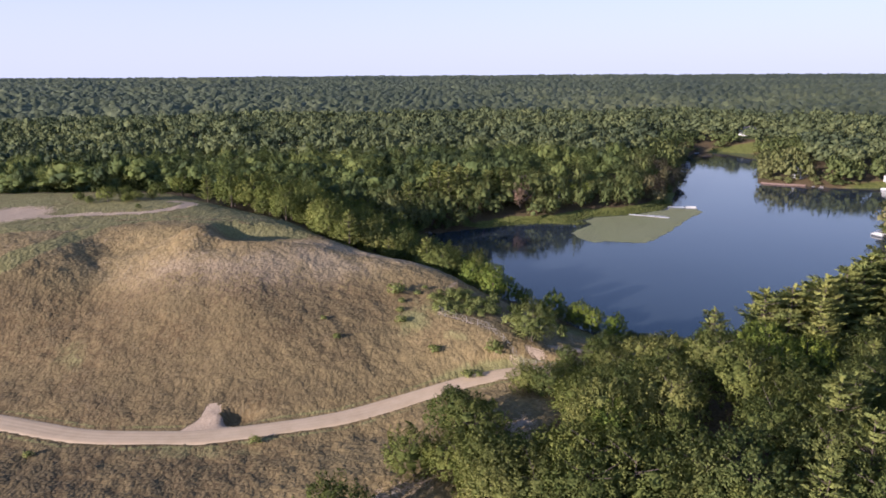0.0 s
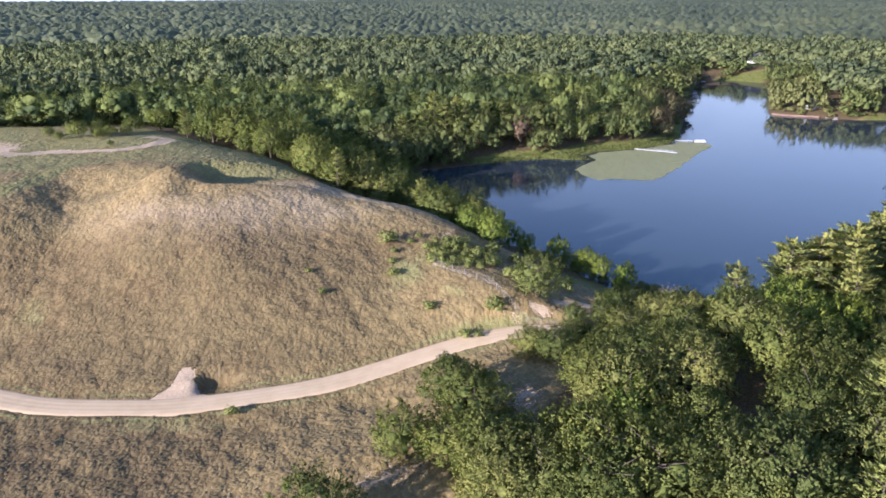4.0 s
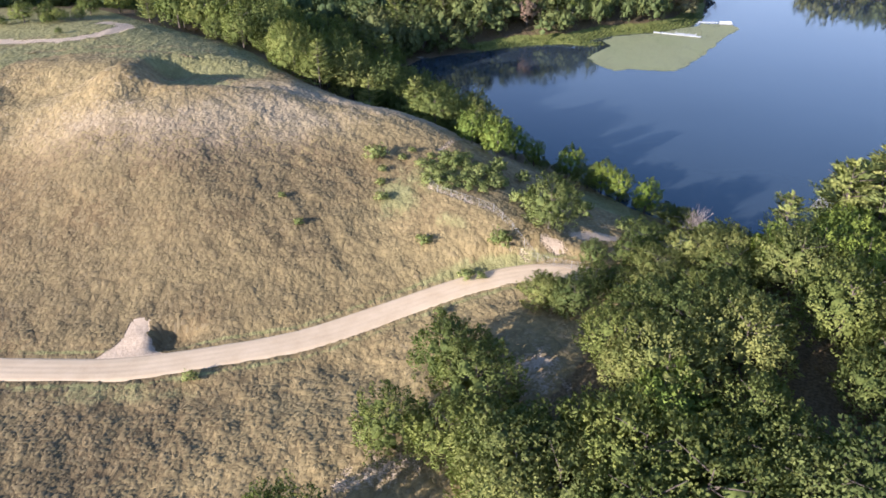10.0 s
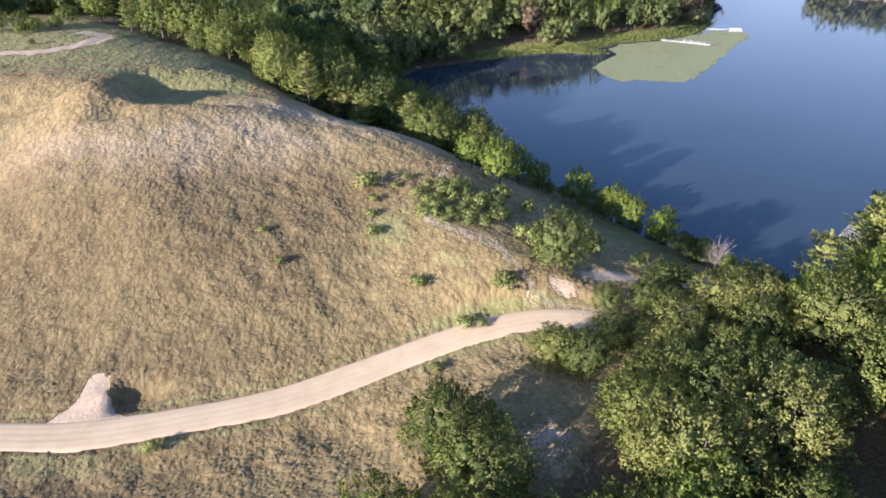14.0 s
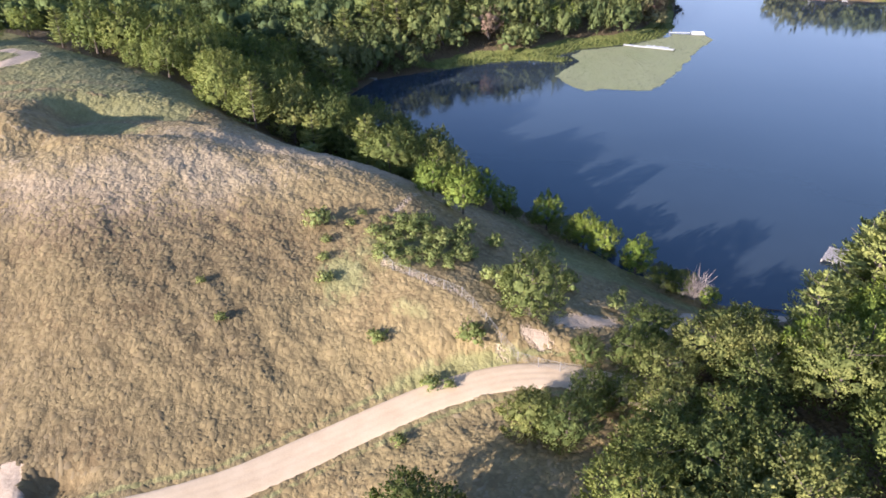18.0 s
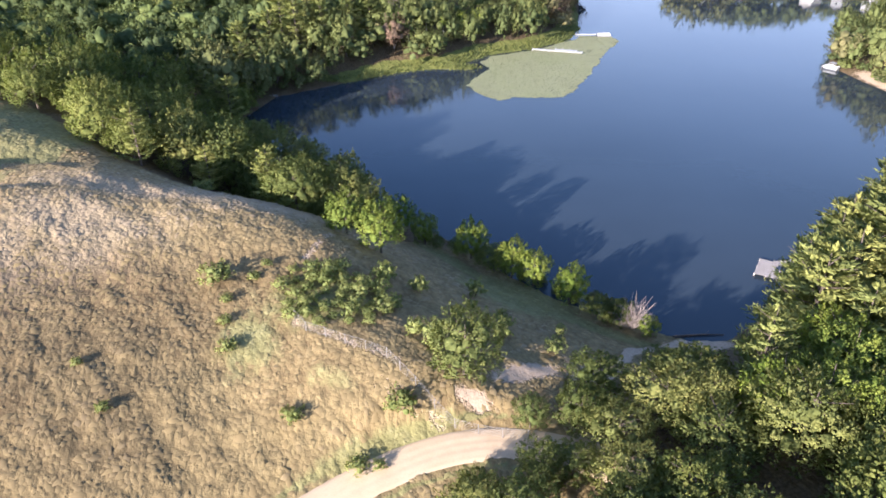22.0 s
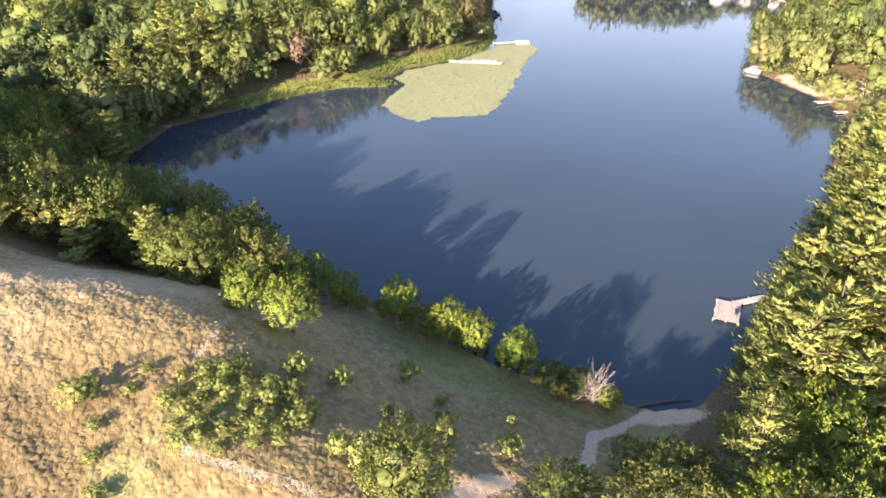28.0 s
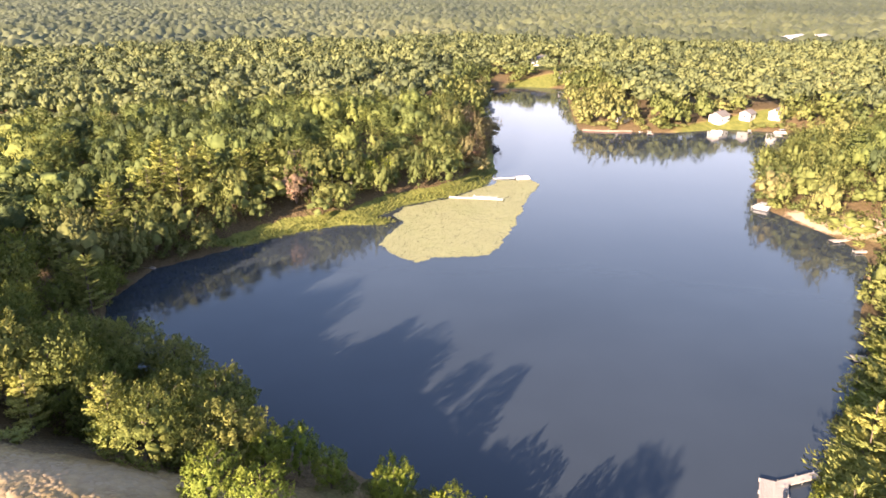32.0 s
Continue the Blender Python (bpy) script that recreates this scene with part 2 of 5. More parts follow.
def foliage(name, colours, joined=False, glow=0.3, vary=0.24, tufted=True):
    """Leaves: hue by tree, tone by tuft and by spray of leaves, some light passing through."""
    m, nt, b = material(name)
    pick = attribute(nt, "tint") if joined else nt.nodes.new("ShaderNodeObjectInfo").outputs["Random"]
    n = len(colours)
    c = ramp(nt, pick, [(i / max(n - 1, 1), v) for i, v in enumerate(colours)])
    leaf = nt.nodes.new("ShaderNodeNewGeometry").outputs["Random Per Island"]
    hsv = node(nt, "HueSaturation")
    tone = calc(nt, "MULTIPLY_ADD", leaf, vary, 1 - vary / 2)
    if tufted:
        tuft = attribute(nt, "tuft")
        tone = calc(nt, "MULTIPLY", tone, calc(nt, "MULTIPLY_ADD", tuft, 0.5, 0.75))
        nt.links.new(calc(nt, "MULTIPLY_ADD", tuft, -0.03, 0.515), hsv.inputs["Hue"])
    nt.links.new(tone, hsv.inputs["Value"])
    nt.links.new(c, hsv.inputs["Color"])
    nt.links.new(hsv.outputs[0], b.inputs["Base Color"])
    b.inputs["Roughness"].default_value = 0.75
    b.inputs["Specular IOR Level"].default_value = 0.18
    t = nt.nodes.new("ShaderNodeBsdfTranslucent")
    nt.links.new(mix(nt, 0.6, hsv.outputs[0], (0.17, 0.22, 0.03), "MIX"), t.inputs[0])
    s = node(nt, "MixShader", Fac=glow)
    nt.links.new(b.outputs[0], s.inputs[1])
    nt.links.new(t.outputs[0], s.inputs[2])
    nt.links.new(s.outputs[0], nt.nodes["Material Output"].inputs[0])
    return m


LEAF_OAK = foliage("oak_leaves", [(0.115, 0.138, 0.038), (0.20, 0.218, 0.054), (0.14, 0.166, 0.05), (0.275, 0.275, 0.078)], glow=0.35)
LEAF_LIME = foliage("maple_leaves", [(0.21, 0.27, 0.04), (0.26, 0.30, 0.045), (0.18, 0.23, 0.045)])
LEAF_PINE = foliage("pine_needles", [(0.28, 0.29, 0.08), (0.23, 0.255, 0.075), (0.33, 0.33, 0.09)], glow=0.3)
LEAF_SHRUB = foliage("shrub_leaves", [(0.25, 0.28, 0.085), (0.35, 0.37, 0.12), (0.29, 0.315, 0.10)], glow=0.42)
LEAF_RUST = foliage("rusty_leaves", [(0.19, 0.115, 0.09), (0.20, 0.14, 0.07), (0.17, 0.14, 0.06)])
LEAF_WOODS = foliage("woods_leaves", [(0.07, 0.092, 0.038), (0.105, 0.132, 0.044), (0.14, 0.17, 0.05), (0.20, 0.22, 0.06), (0.20, 0.185, 0.08)], joined=True, glow=0.2, vary=0.24)
LEAF_BANK = foliage("bank_leaves", [(0.10, 0.122, 0.042), (0.135, 0.155, 0.048), (0.175, 0.19, 0.058), (0.20, 0.195, 0.075), (0.22, 0.145, 0.10)], joined=True, glow=0.2, vary=0.24)
STRAW = foliage("dry_grass_blades", [(0.145, 0.108, 0.06), (0.20, 0.148, 0.07), (0.24, 0.178, 0.082), (0.34, 0.262, 0.165)], joined=True, glow=0.1, vary=0.2, tufted=False)
REED = foliage("reed_blades", [(0.135, 0.15, 0.04), (0.115, 0.132, 0.036), (0.155, 0.157, 0.05)], joined=True, glow=0.25, vary=0.3, tufted=False)
GREEN_BLADES = foliage("green_grass_blades", [(0.185, 0.162, 0.066), (0.22, 0.194, 0.08), (0.255, 0.222, 0.096)], joined=True, glow=0.1, vary=0.3, tufted=False)
PAD = foliage("lily_pad_leaf", [(0.25, 0.262, 0.125), (0.29, 0.29, 0.15), (0.23, 0.235, 0.12)], joined=True, glow=0.0, vary=0.12, tufted=False)
# far and horizon leaves run cooler and paler: distance haze put into colour
LEAF_FAR_HAZE = foliage("hazed_far_canopy", [(0.085, 0.104, 0.052), (0.12, 0.14, 0.062), (0.155, 0.172, 0.07), (0.20, 0.205, 0.082)], joined=True, glow=0.18, vary=0.24)
LEAF_HORIZON_HAZE = foliage("hazed_distant_canopy", [(0.085, 0.10, 0.055), (0.12, 0.136, 0.068), (0.16, 0.17, 0.08)], joined=True, glow=0.15, vary=0.2)
# sunlight on the crowns behind the dune is put into this leaf colour
LEAF_SUNNY = foliage("sun_toned_leaves", [(0.155, 0.175, 0.04), (0.21, 0.23, 0.05), (0.13, 0.155, 0.04), (0.25, 0.25, 0.06)], glow=0.35)
BARK = surface("bark", (0.17, 0.13, 0.10), (0.06, 0.045, 0.035), 3, 0.9)
BIRCH = surface("birch_bark", (0.62, 0.58, 0.50), (0.25, 0.22, 0.19), 4, 0.8)
TWIG = surface("bare_twigs", (0.30, 0.25, 0.22), (0.18, 0.145, 0.125), 4, 0.9)
PLANK = surface("weathered_planks", (0.52, 0.46, 0.41), (0.34, 0.30, 0.27), 3, 0.85)
WHITE = surface("white_paint", (0.60, 0.59, 0.57), (0.47, 0.46, 0.45), 1.5, 0.5)
ROOFING = surface("grey_shingles", (0.22, 0.20, 0.19), (0.12, 0.11, 0.11), 4, 0.9)
REDROOF = surface("brown_red_roof", (0.17, 0.125, 0.11), (0.11, 0.08, 0.075), 4, 0.9)
SIDING = surface("grey_siding", (0.42, 0.42, 0.42), (0.30, 0.30, 0.31), 2, 0.7)
REDSTONE = surface("red_stone", (0.30, 0.205, 0.165), (0.20, 0.13, 0.105), 1.5, 0.85)
METAL = surface("grey_metal", (0.45, 0.45, 0.44), (0.30, 0.30, 0.30), 4, 0.45, 0.8)
WIRE = surface("dull_wire", (0.24, 0.22, 0.20), (0.16, 0.145, 0.13), 4, 0.8)
REDPAINT = surface("red_plastic", (0.62, 0.09, 0.05), (0.45, 0.06, 0.04), 2, 0.45)
GLASS_DARK, _nt, _b = material("window_glass")
_b.inputs["Base Color"].default_value, _b.inputs["Roughness"].default_value = (0.03, 0.035, 0.04, 1), 0.06


def make_ground():
    m, nt, b = material("dune_ground")
    slope = grain(nt, 0.5, 3, 0.55, stretch=(1.0, 0.6, 1.0, 0.5))
    fine = grain(nt, 2.6, 3, 0.6)
    broad = grain(nt, 0.045, 4, 0.55)
    # tussocks: rounded lumps under a metre wide, uneven in outline
    warp = node(nt, "TexNoise", Scale=0.9, Detail=3.0, Roughness=0.6)
    place = nt.nodes.new("ShaderNodeNewGeometry").outputs["Position"]
    nt.links.new(place, warp.inputs["Vector"])
    bent = nt.nodes.new("ShaderNodeVectorMath")
    bent.operation, bent.inputs[1].default_value = "MULTIPLY_ADD", (1.5, 1.5, 0.0)
    nt.links.new(warp.outputs["Color"], bent.inputs[0])
    nt.links.new(place, bent.inputs[2])
    flat = nt.nodes.new("ShaderNodeMapping")
    flat.inputs["Scale"].default_value, flat.inputs["Rotation"].default_value = (1.0, 0.7, 0.0), (0, 0, 0.4)
    nt.links.new(bent.outputs[0], flat.inputs[0])
    cell = node(nt, "TexVoronoi", Scale=1.05)
    cell.feature = "SMOOTH_F1"
    cell.inputs["Smoothness"].default_value = 0.35
    nt.links.new(flat.outputs[0], cell.inputs["Vector"])
    lump = calc(nt, "SUBTRACT", 1.0, cell.outputs["Distance"])
    mottle = calc(nt, "ADD", calc(nt, "MULTIPLY", slope, 0.42), calc(nt, "ADD", calc(nt, "MULTIPLY", fine, 0.22), calc(nt, "MULTIPLY", lump, 0.3)))
    dry = ramp(nt, mottle, [(0.36, (0.175, 0.125, 0.058)), (0.5, (0.255, 0.186, 0.084)), (0.64, (0.335, 0.25, 0.118))])
    dry = mix(nt, calc(nt, "MULTIPLY", ramp(nt, broad, [(0.45, (0, 0, 0)), (0.58, (1, 1, 1))]), 0.45), dry, mix(nt, 0.6, dry, (0.165, 0.145, 0.07)))
    sandy = ramp(nt, fine, [(0.3, (0.37, 0.275, 0.185)), (0.65, (0.49, 0.375, 0.265))])
    green = ramp(nt, calc(nt, "ADD", calc(nt, "MULTIPLY", slope, 0.5), calc(nt, "MULTIPLY", fine, 0.5)),
                 [(0.3, (0.145, 0.13, 0.05)), (0.52, (0.212, 0.192, 0.078)), (0.7, (0.29, 0.26, 0.12))])
    woods = ramp(nt, fine, [(0.3, (0.07, 0.05, 0.026)), (0.7, (0.18, 0.13, 0.07))])
    marsh = ramp(nt, slope, [(0.3, (0.10, 0.115, 0.028)), (0.7, (0.19, 0.195, 0.052))])

    def zone(name, width=0.6):
        v = calc(nt, "ADD", attribute(nt, name), calc(nt, "MULTIPLY", calc(nt, "ADD", calc(nt, "MULTIPLY", slope, 0.6), calc(nt, "MULTIPLY", fine, 0.4)), width))
        return ramp(nt, v, [(0.5 + width * 0.28, (0, 0, 0)), (0.5 + width * 0.28 + 0.18, (1, 1, 1))])

    dry = mix(nt, calc(nt, "MULTIPLY", attribute(nt, "pale"), 0.65), dry, mix(nt, 0.55, dry, (0.50, 0.39, 0.27)))
    dry = mix(nt, calc(nt, "MULTIPLY", attribute(nt, "heath"), 0.85), dry, mix(nt, 1.0, dry, (0.60, 0.58, 0.62), "MULTIPLY"))
    c = mix(nt, zone("green"), dry, green)
    c = mix(nt, zone("woods"), c, woods)
    c = mix(nt, zone("marsh"), c, marsh)
    bare = zone("sand", 1.1)
    c = mix(nt, bare, c, sandy)
    nt.links.new(c, b.inputs["Base Color"])
    b.inputs["Roughness"].default_value, b.inputs["Specular IOR Level"].default_value = 0.95, 0.15
    grassy = calc(nt, "SUBTRACT", 1.0, calc(nt, "MULTIPLY", bare, 0.85))
    relief = calc(nt, "ADD", calc(nt, "MULTIPLY", slope, 0.7), calc(nt, "MULTIPLY", lump, 0.45))
    bump(nt, b, calc(nt, "ADD", calc(nt, "MULTIPLY", relief, grassy), calc(nt, "MULTIPLY", fine, 0.12)), 1.0, 0.52)
    return m


def make_road():
    m, nt, b = material("packed_sand")
    f = calc(nt, "ADD", calc(nt, "MULTIPLY", grain(nt, 0.35, 4), 0.6), calc(nt, "MULTIPLY", grain(nt, 5, 3), 0.4))
    nt.links.new(ramp(nt, f, [(0.3, (0.45, 0.33, 0.2)), (0.66, (0.56, 0.425, 0.275))]), b.inputs["Base Color"])
    b.inputs["Roughness"].default_value = 0.95
    bump(nt, b, f, 0.4, 0.05)
    return m


def make_water():
    m, nt, b = material("lake_water")
    murk = grain(nt, 0.02, 3)
    nt.links.new(ramp(nt, murk, [(0.3, (0.027, 0.036, 0.046)), (0.7, (0.036, 0.048, 0.061))]), b.inputs["Base Color"])
    b.inputs["Roughness"].default_value, b.inputs["IOR"].default_value = 0.05, 1.33
    waves = calc(nt, "ADD", grain(nt, 0.9, 3, 0.6), calc(nt, "MULTIPLY", grain(nt, 0.12, 2), 2.0))
    bump(nt, b, waves, 0.16, 0.05)
    return m


GROUND, SAND, WATER = make_ground(), make_road(), make_water()


# ---- building helpers ----
def quick_mesh(name, verts, tris, material_=None, smoothed=None, normals=None, **attrs):
    """A mesh of triangles from arrays, with float attributes by vertex."""
    me = bpy.data.meshes.new(name)
    verts, tris = np.asarray(verts, np.float32), np.asarray(tris, np.int32)
    me.vertices.add(len(verts))
    me.vertices.foreach_set("co", verts.ravel())
    me.loops.add(tris.size)
    me.loops.foreach_set("vertex_index", tris.ravel())
    me.polygons.add(len(tris))
    me.polygons.foreach_set("loop_start", np.arange(0, tris.size, tris.shape[1], dtype=np.int32))
    for key, value in attrs.items():
        me.attributes.new(key, "FLOAT", "POINT").data.foreach_set("value", np.asarray(value, np.float32))
    if smoothed is not None:
        me.polygons.foreach_set("use_smooth", np.asarray(smoothed, bool))
    me.update(calc_edges=True)
    if normals is not None:
        me.polygons.foreach_set("use_smooth", np.ones(len(tris), bool))
        me.normals_split_custom_set_from_vertices(np.asarray(normals, np.float32))
    if material_:
        me.materials.append(material_)
    return me


def thing(name, x, y, z, turn=0.0, size=1.0, label="", category="", group="", kind=""):
    ob = new(name)
    ob.empty_display_size = 0.5
    ob.matrix_basis = pose(x, y, z, 0, 0, turn) @ Matrix.Diagonal((size, size, size, 1))
    return tagged(ob, label, category, group, kind)


def part(name, data, material_, parent, label=""):
    """A mesh object of its own, from a bmesh or a mesh, under a thing or a part."""
    if isinstance(data, bmesh.types.BMesh):
        me = bpy.data.meshes.new(name)
        data.to_mesh(me)
        data.free()
        data = me
    if material_ and not data.materials:
        data.materials.append(material_)
    ob = new(name, data)
    ob.parent = parent
    return tagged(ob, label)


def box(bm, size, at=(0, 0, 0), turn=(0, 0, 0), bevel=0.0):
    r = bmesh.ops.create_cube(bm, size=1.0, matrix=pose(*at, *turn) @ Matrix.Diagonal((*size, 1)))
    if bevel:
        edges = list({e for v in r["verts"] for e in v.link_edges})
        bmesh.ops.bevel(bm, geom=edges, offset=bevel, segments=1, affect="EDGES")
    return bm


def tube(bm, a, b, r1, r2, sides=7):
    a, b = Vector(a), Vector(b)
    m = Matrix.Translation((a + b) / 2) @ (b - a).to_track_quat("Z", "Y").to_matrix().to_4x4()
    bmesh.ops.create_cone(bm, cap_ends=True, segments=sides, radius1=r1, radius2=r2, depth=(b - a).length, matrix=m)
    return bm


def cards(centre, along, normal, length, width, fold=0.18):
    """Folded kite-shaped sprays of leaves as arrays: vertices and triangles."""
    along = unit(along)
    side = unit(np.cross(normal, along))
    up = np.cross(along, side)
    length, width = np.broadcast_to(length, len(centre))[:, None], np.broadcast_to(width, len(centre))[:, None]
    v = np.stack([centre - along * length * 0.5, centre + side * width * 0.5 + up * width * fold,
                  centre + along * length * 0.5 - up * length * 0.12, centre - side * width * 0.5 + up * width * fold], 1)
    i = np.arange(len(centre))[:, None] * 4
    return v.reshape(-1, 3), np.concatenate([i + [0, 2, 1], i + [0, 3, 2]], 1).reshape(-1, 3)


def knob(fine):
    """A rough round lump, open below: vertices and triangles."""
    bm = bmesh.new()
    bmesh.ops.create_icosphere(bm, subdivisions=2 if fine else 1, radius=1.0)
    v = np.array([p.co[:] for p in bm.verts])
    f = np.array([[p.index for p in q.verts] for q in bm.faces])
    bm.free()
    return v, f[v[f].mean(1)[:, 2] > (-0.45 if fine else -0.6)]


KNOB = knob(False)


def unit(v):
    return v / np.maximum(np.linalg.norm(v, axis=-1, keepdims=True), 1e-6)


def leafy(rng, radius, centre, tufts=130, per=20, tuft=0.26, leaf=0.09, low=-0.6, lobes=12, rise=0.75, rounded=0.4, core=(0.32, 0.56)):
    """A crown of several bulging masses, covered with pointed tufts of leaf sprays, over rough inner lumps.
    Gives vertices, triangles, normals and the tone of each tuft."""
    k = np.arange(lobes) + 0.5
    zz = low * 0.8 + (0.92 - low * 0.8) * k / lobes
    a = k * 2.39996 + rng.uniform(0, 6)
    s = np.sqrt(np.clip(1 - zz ** 2, 0.02, 1))
    hub = np.stack([s * np.cos(a), s * np.sin(a), zz], 1) * rng.uniform(0.46, 0.68, (lobes, 1))
    r = rng.uniform(0.31, 0.45, lobes)
    hub, r = np.vstack([hub, (0, 0, 0.05)]), np.r_[r, 0.5]
    i = rng.choice(lobes + 1, size=tufts * 9, p=r ** 2 / (r ** 2).sum())
    d = unit(rng.normal(size=(len(i), 3)))
    p = hub[i] + d * r[i, None]
    away = np.linalg.norm(p[:, None] - hub[None], axis=-1) / r[None]
    away[np.arange(len(i)), i] = 9
    ok = (away.min(1) > 0.9) & (p[:, 2] > low) & ((d * unit(p)).sum(1) > -0.15) & (d[:, 2] > -0.75) & (rng.random(len(i)) < np.interp(p[:, 2], [low, 0.1], [0.5, 1.0]))
    p, d = p[ok][:tufts], d[ok][:tufts]
    n = len(p)
    axis = unit(0.5 * unit(p) + 0.4 * d + np.array([0, 0, rise]) + 0.22 * rng.normal(size=(n, 3)))
    size = tuft * rng.uniform(0.65, 1.4, n)
    tone = rng.random(n)
    u = unit(np.cross(axis, rng.normal(size=(n, 3))))
    w = np.cross(axis, u)
    q, t = rng.uniform(0, 6.283, (n, per)), rng.random((n, per)) ** 0.8
    out = u[:, None] * np.cos(q)[..., None] + w[:, None] * np.sin(q)[..., None]
    wide = 0.5 * size[:, None] * (1.06 - t) ** 0.75 * rng.uniform(0.5, 1.1, (n, per))
    at = p[:, None] + axis[:, None] * ((t - 0.3) * size[:, None])[..., None] + out * wide[..., None]
    shade = unit(out * (0.9 - 0.45 * rounded) + axis[:, None] * (0.2 + 0.5 * t)[..., None] + unit(p)[:, None] * rounded)
    along = axis[:, None] * 0.9 + out * 0.3 + 0.36 * rng.normal(size=out.shape)
    face = shade + 0.2 * rng.normal(size=out.shape)
    shade = shade.reshape(-1, 3)
    size = float(np.mean(radius))
    m = n * per
    v, f = cards(at.reshape(-1, 3) * radius + centre, along.reshape(-1, 3), face.reshape(-1, 3), leaf * size * rng.uniform(0.7, 1.4, m), leaf * size * 0.55 * rng.uniform(0.7, 1.3, m))
    # turn every spray outwards
    a_, b_, c_ = v[f[:, 0]], v[f[:, 1]], v[f[:, 2]]
    back = (np.cross(b_ - a_, c_ - a_) * np.repeat(shade, 2, 0)).sum(1) < 0
    f[back] = f[back][:, ::-1]
    kv, kf = KNOB
    lump = hub[:, None] * 0.95 + kv * (r[:, None] * rng.uniform(*core, (lobes + 1, len(kv))))[..., None]
    kf = (kf[None] + (np.arange(lobes + 1) * len(kv))[:, None, None]).reshape(-1, 3) + len(v)
    v = np.concatenate([v, lump.reshape(-1, 3) * radius + centre])
    normals = np.concatenate([np.repeat(shade, 4, 0), unit(kv[None] + hub[:, None] * 0.5 + 0.45 * rng.normal(size=lump.shape)).reshape(-1, 3)])
    # the inner lumps all take one low tone, darker than most tufts
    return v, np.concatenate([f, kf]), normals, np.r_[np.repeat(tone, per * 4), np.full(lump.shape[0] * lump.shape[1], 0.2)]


def trunk_mesh(rng, name, tall, thick, fork, reach, material_, limbs=7):
    """A tapered, slightly bent trunk with limbs."""
    bm = bmesh.new()
    bend = rng.uniform(-0.3, 0.3, 2)
    pts = [Vector((bend[0] * s * s, bend[1] * s * s, tall * s - 0.4 * (s == 0))) for s in (0, 0.35, 0.7, 1.0)]
    for (a, b), (r1, r2) in zip(zip(pts, pts[1:]), ((1.25, 0.8), (0.8, 0.5), (0.5, 0.12))):
        tube(bm, a, b, thick * r1, thick * r2)
    for i in range(limbs):
        a, s = i * 2.4 + rng.uniform(0, 1), rng.uniform(fork, 0.9)
        p = Vector((bend[0] * s * s, bend[1] * s * s, tall * s))
        tube(bm, p, p + Vector((math.cos(a) * reach, math.sin(a) * reach, reach * rng.uniform(0.5, 0.9))), thick * 0.35, thick * 0.08, 5)
    me = bpy.data.meshes.new(name)
    bm.to_mesh(me)
    bm.free()
    me.materials.append(material_)
    return me


def pine_crown(rng, tall=14.0, reach=3.9, low=2.2, twigs=0.13):
    """Loose storeys of long limbs, each ending in upswept fans of needles."""
    c, d, n, h, tone = [], [], [], [], []
    z = low
    while z < tall - 0.7:
        f = (tall - z) / (tall - low)
        count = 5 if f > 0.25 else 4
        for k in range(count):
            a = (k + z * 0.37) * 6.283 / count + rng.uniform(-0.4, 0.4)
            length = reach * (0.2 + 0.8 * f ** 0.65) * rng.uniform(0.55, 1.2)
            out, shift, tint = np.array([math.cos(a), math.sin(a), 0.0]), rng.uniform(-0.4, 0.4), rng.random()
            side = np.array([-out[1], out[0], 0.0])
            for s in np.arange(0.3, 1.01, twigs):
                spot = out * length * s + np.array([0, 0, z + shift + length * (0.34 * s * s - 0.08 * s)])
                for q in (-1, 1):
                    w = unit(out * 0.75 + side * q * (0.85 if s < 0.9 else 0.35) + np.array([0, 0, 0.28]))
                    span = (0.5 + 0.75 * (1 - s)) * length * 0.3 + 0.35
                    for e in (0.25, 0.55, 0.82, 1.08):
                        c.append(spot + w * span * e + rng.normal(size=3) * 0.08)
                        d.append(w + np.array([0, 0, 0.35]) + rng.normal(size=3) * 0.35)
                        h.append(out * 0.5 + w * 0.2 + np.array([0, 0, 0.6]) + rng.normal(size=3) * 0.25)
                        n.append(h[-1] + rng.normal(size=3) * 0.15)
                        tone.append(0.75 * tint + 0.25 * rng.random())
        z += 0.72 + 0.55 * f
    for k in range(12):
        a = k * 0.63
        c.append(np.array([math.cos(a) * 0.2, math.sin(a) * 0.2, tall - 0.5 + 0.05 * k]))
        d.append(np.array([math.cos(a) * 0.6, math.sin(a) * 0.6, 1.0]))
        n.append(np.array([math.cos(a), math.sin(a), 0.2]))
        h.append(n[-1])
        tone.append(0.7)
    m = len(c)
    v, f = cards(np.array(c), np.array(d), np.array(n), rng.uniform(0.5, 0.9, m), rng.uniform(0.15, 0.25, m))
    h = unit(np.array(h))
    a_, b_, c_ = v[f[:, 0]], v[f[:, 1]], v[f[:, 2]]
    back = (np.cross(b_ - a_, c_ - a_) * np.repeat(h, 2, 0)).sum(1) < 0
    f[back] = f[back][:, ::-1]
    return v, f, np.repeat(h, 4, 0), np.repeat(np.array(tone), 4)


# ---- the ground, one sheet to the horizon ----
def steps(parts, growth, end_low, end_high):
    """Grid lines: even stretches (from, to, step), then growing steps out to both ends."""
    v = [np.arange(a, b, s) for a, b, s in parts]
    v = list(np.concatenate(v)) + [parts[-1][1]]
    s = parts[-1][2]
    while v[-1] < end_high:
        s *= growth
        v.append(v[-1] + s)
    s, lows = parts[0][2], []
    while (lows[-1] if lows else v[0]) > end_low:
        s *= growth
        lows.append((lows[-1] if lows else v[0]) - s)
    return np.array(lows[::-1] + v)


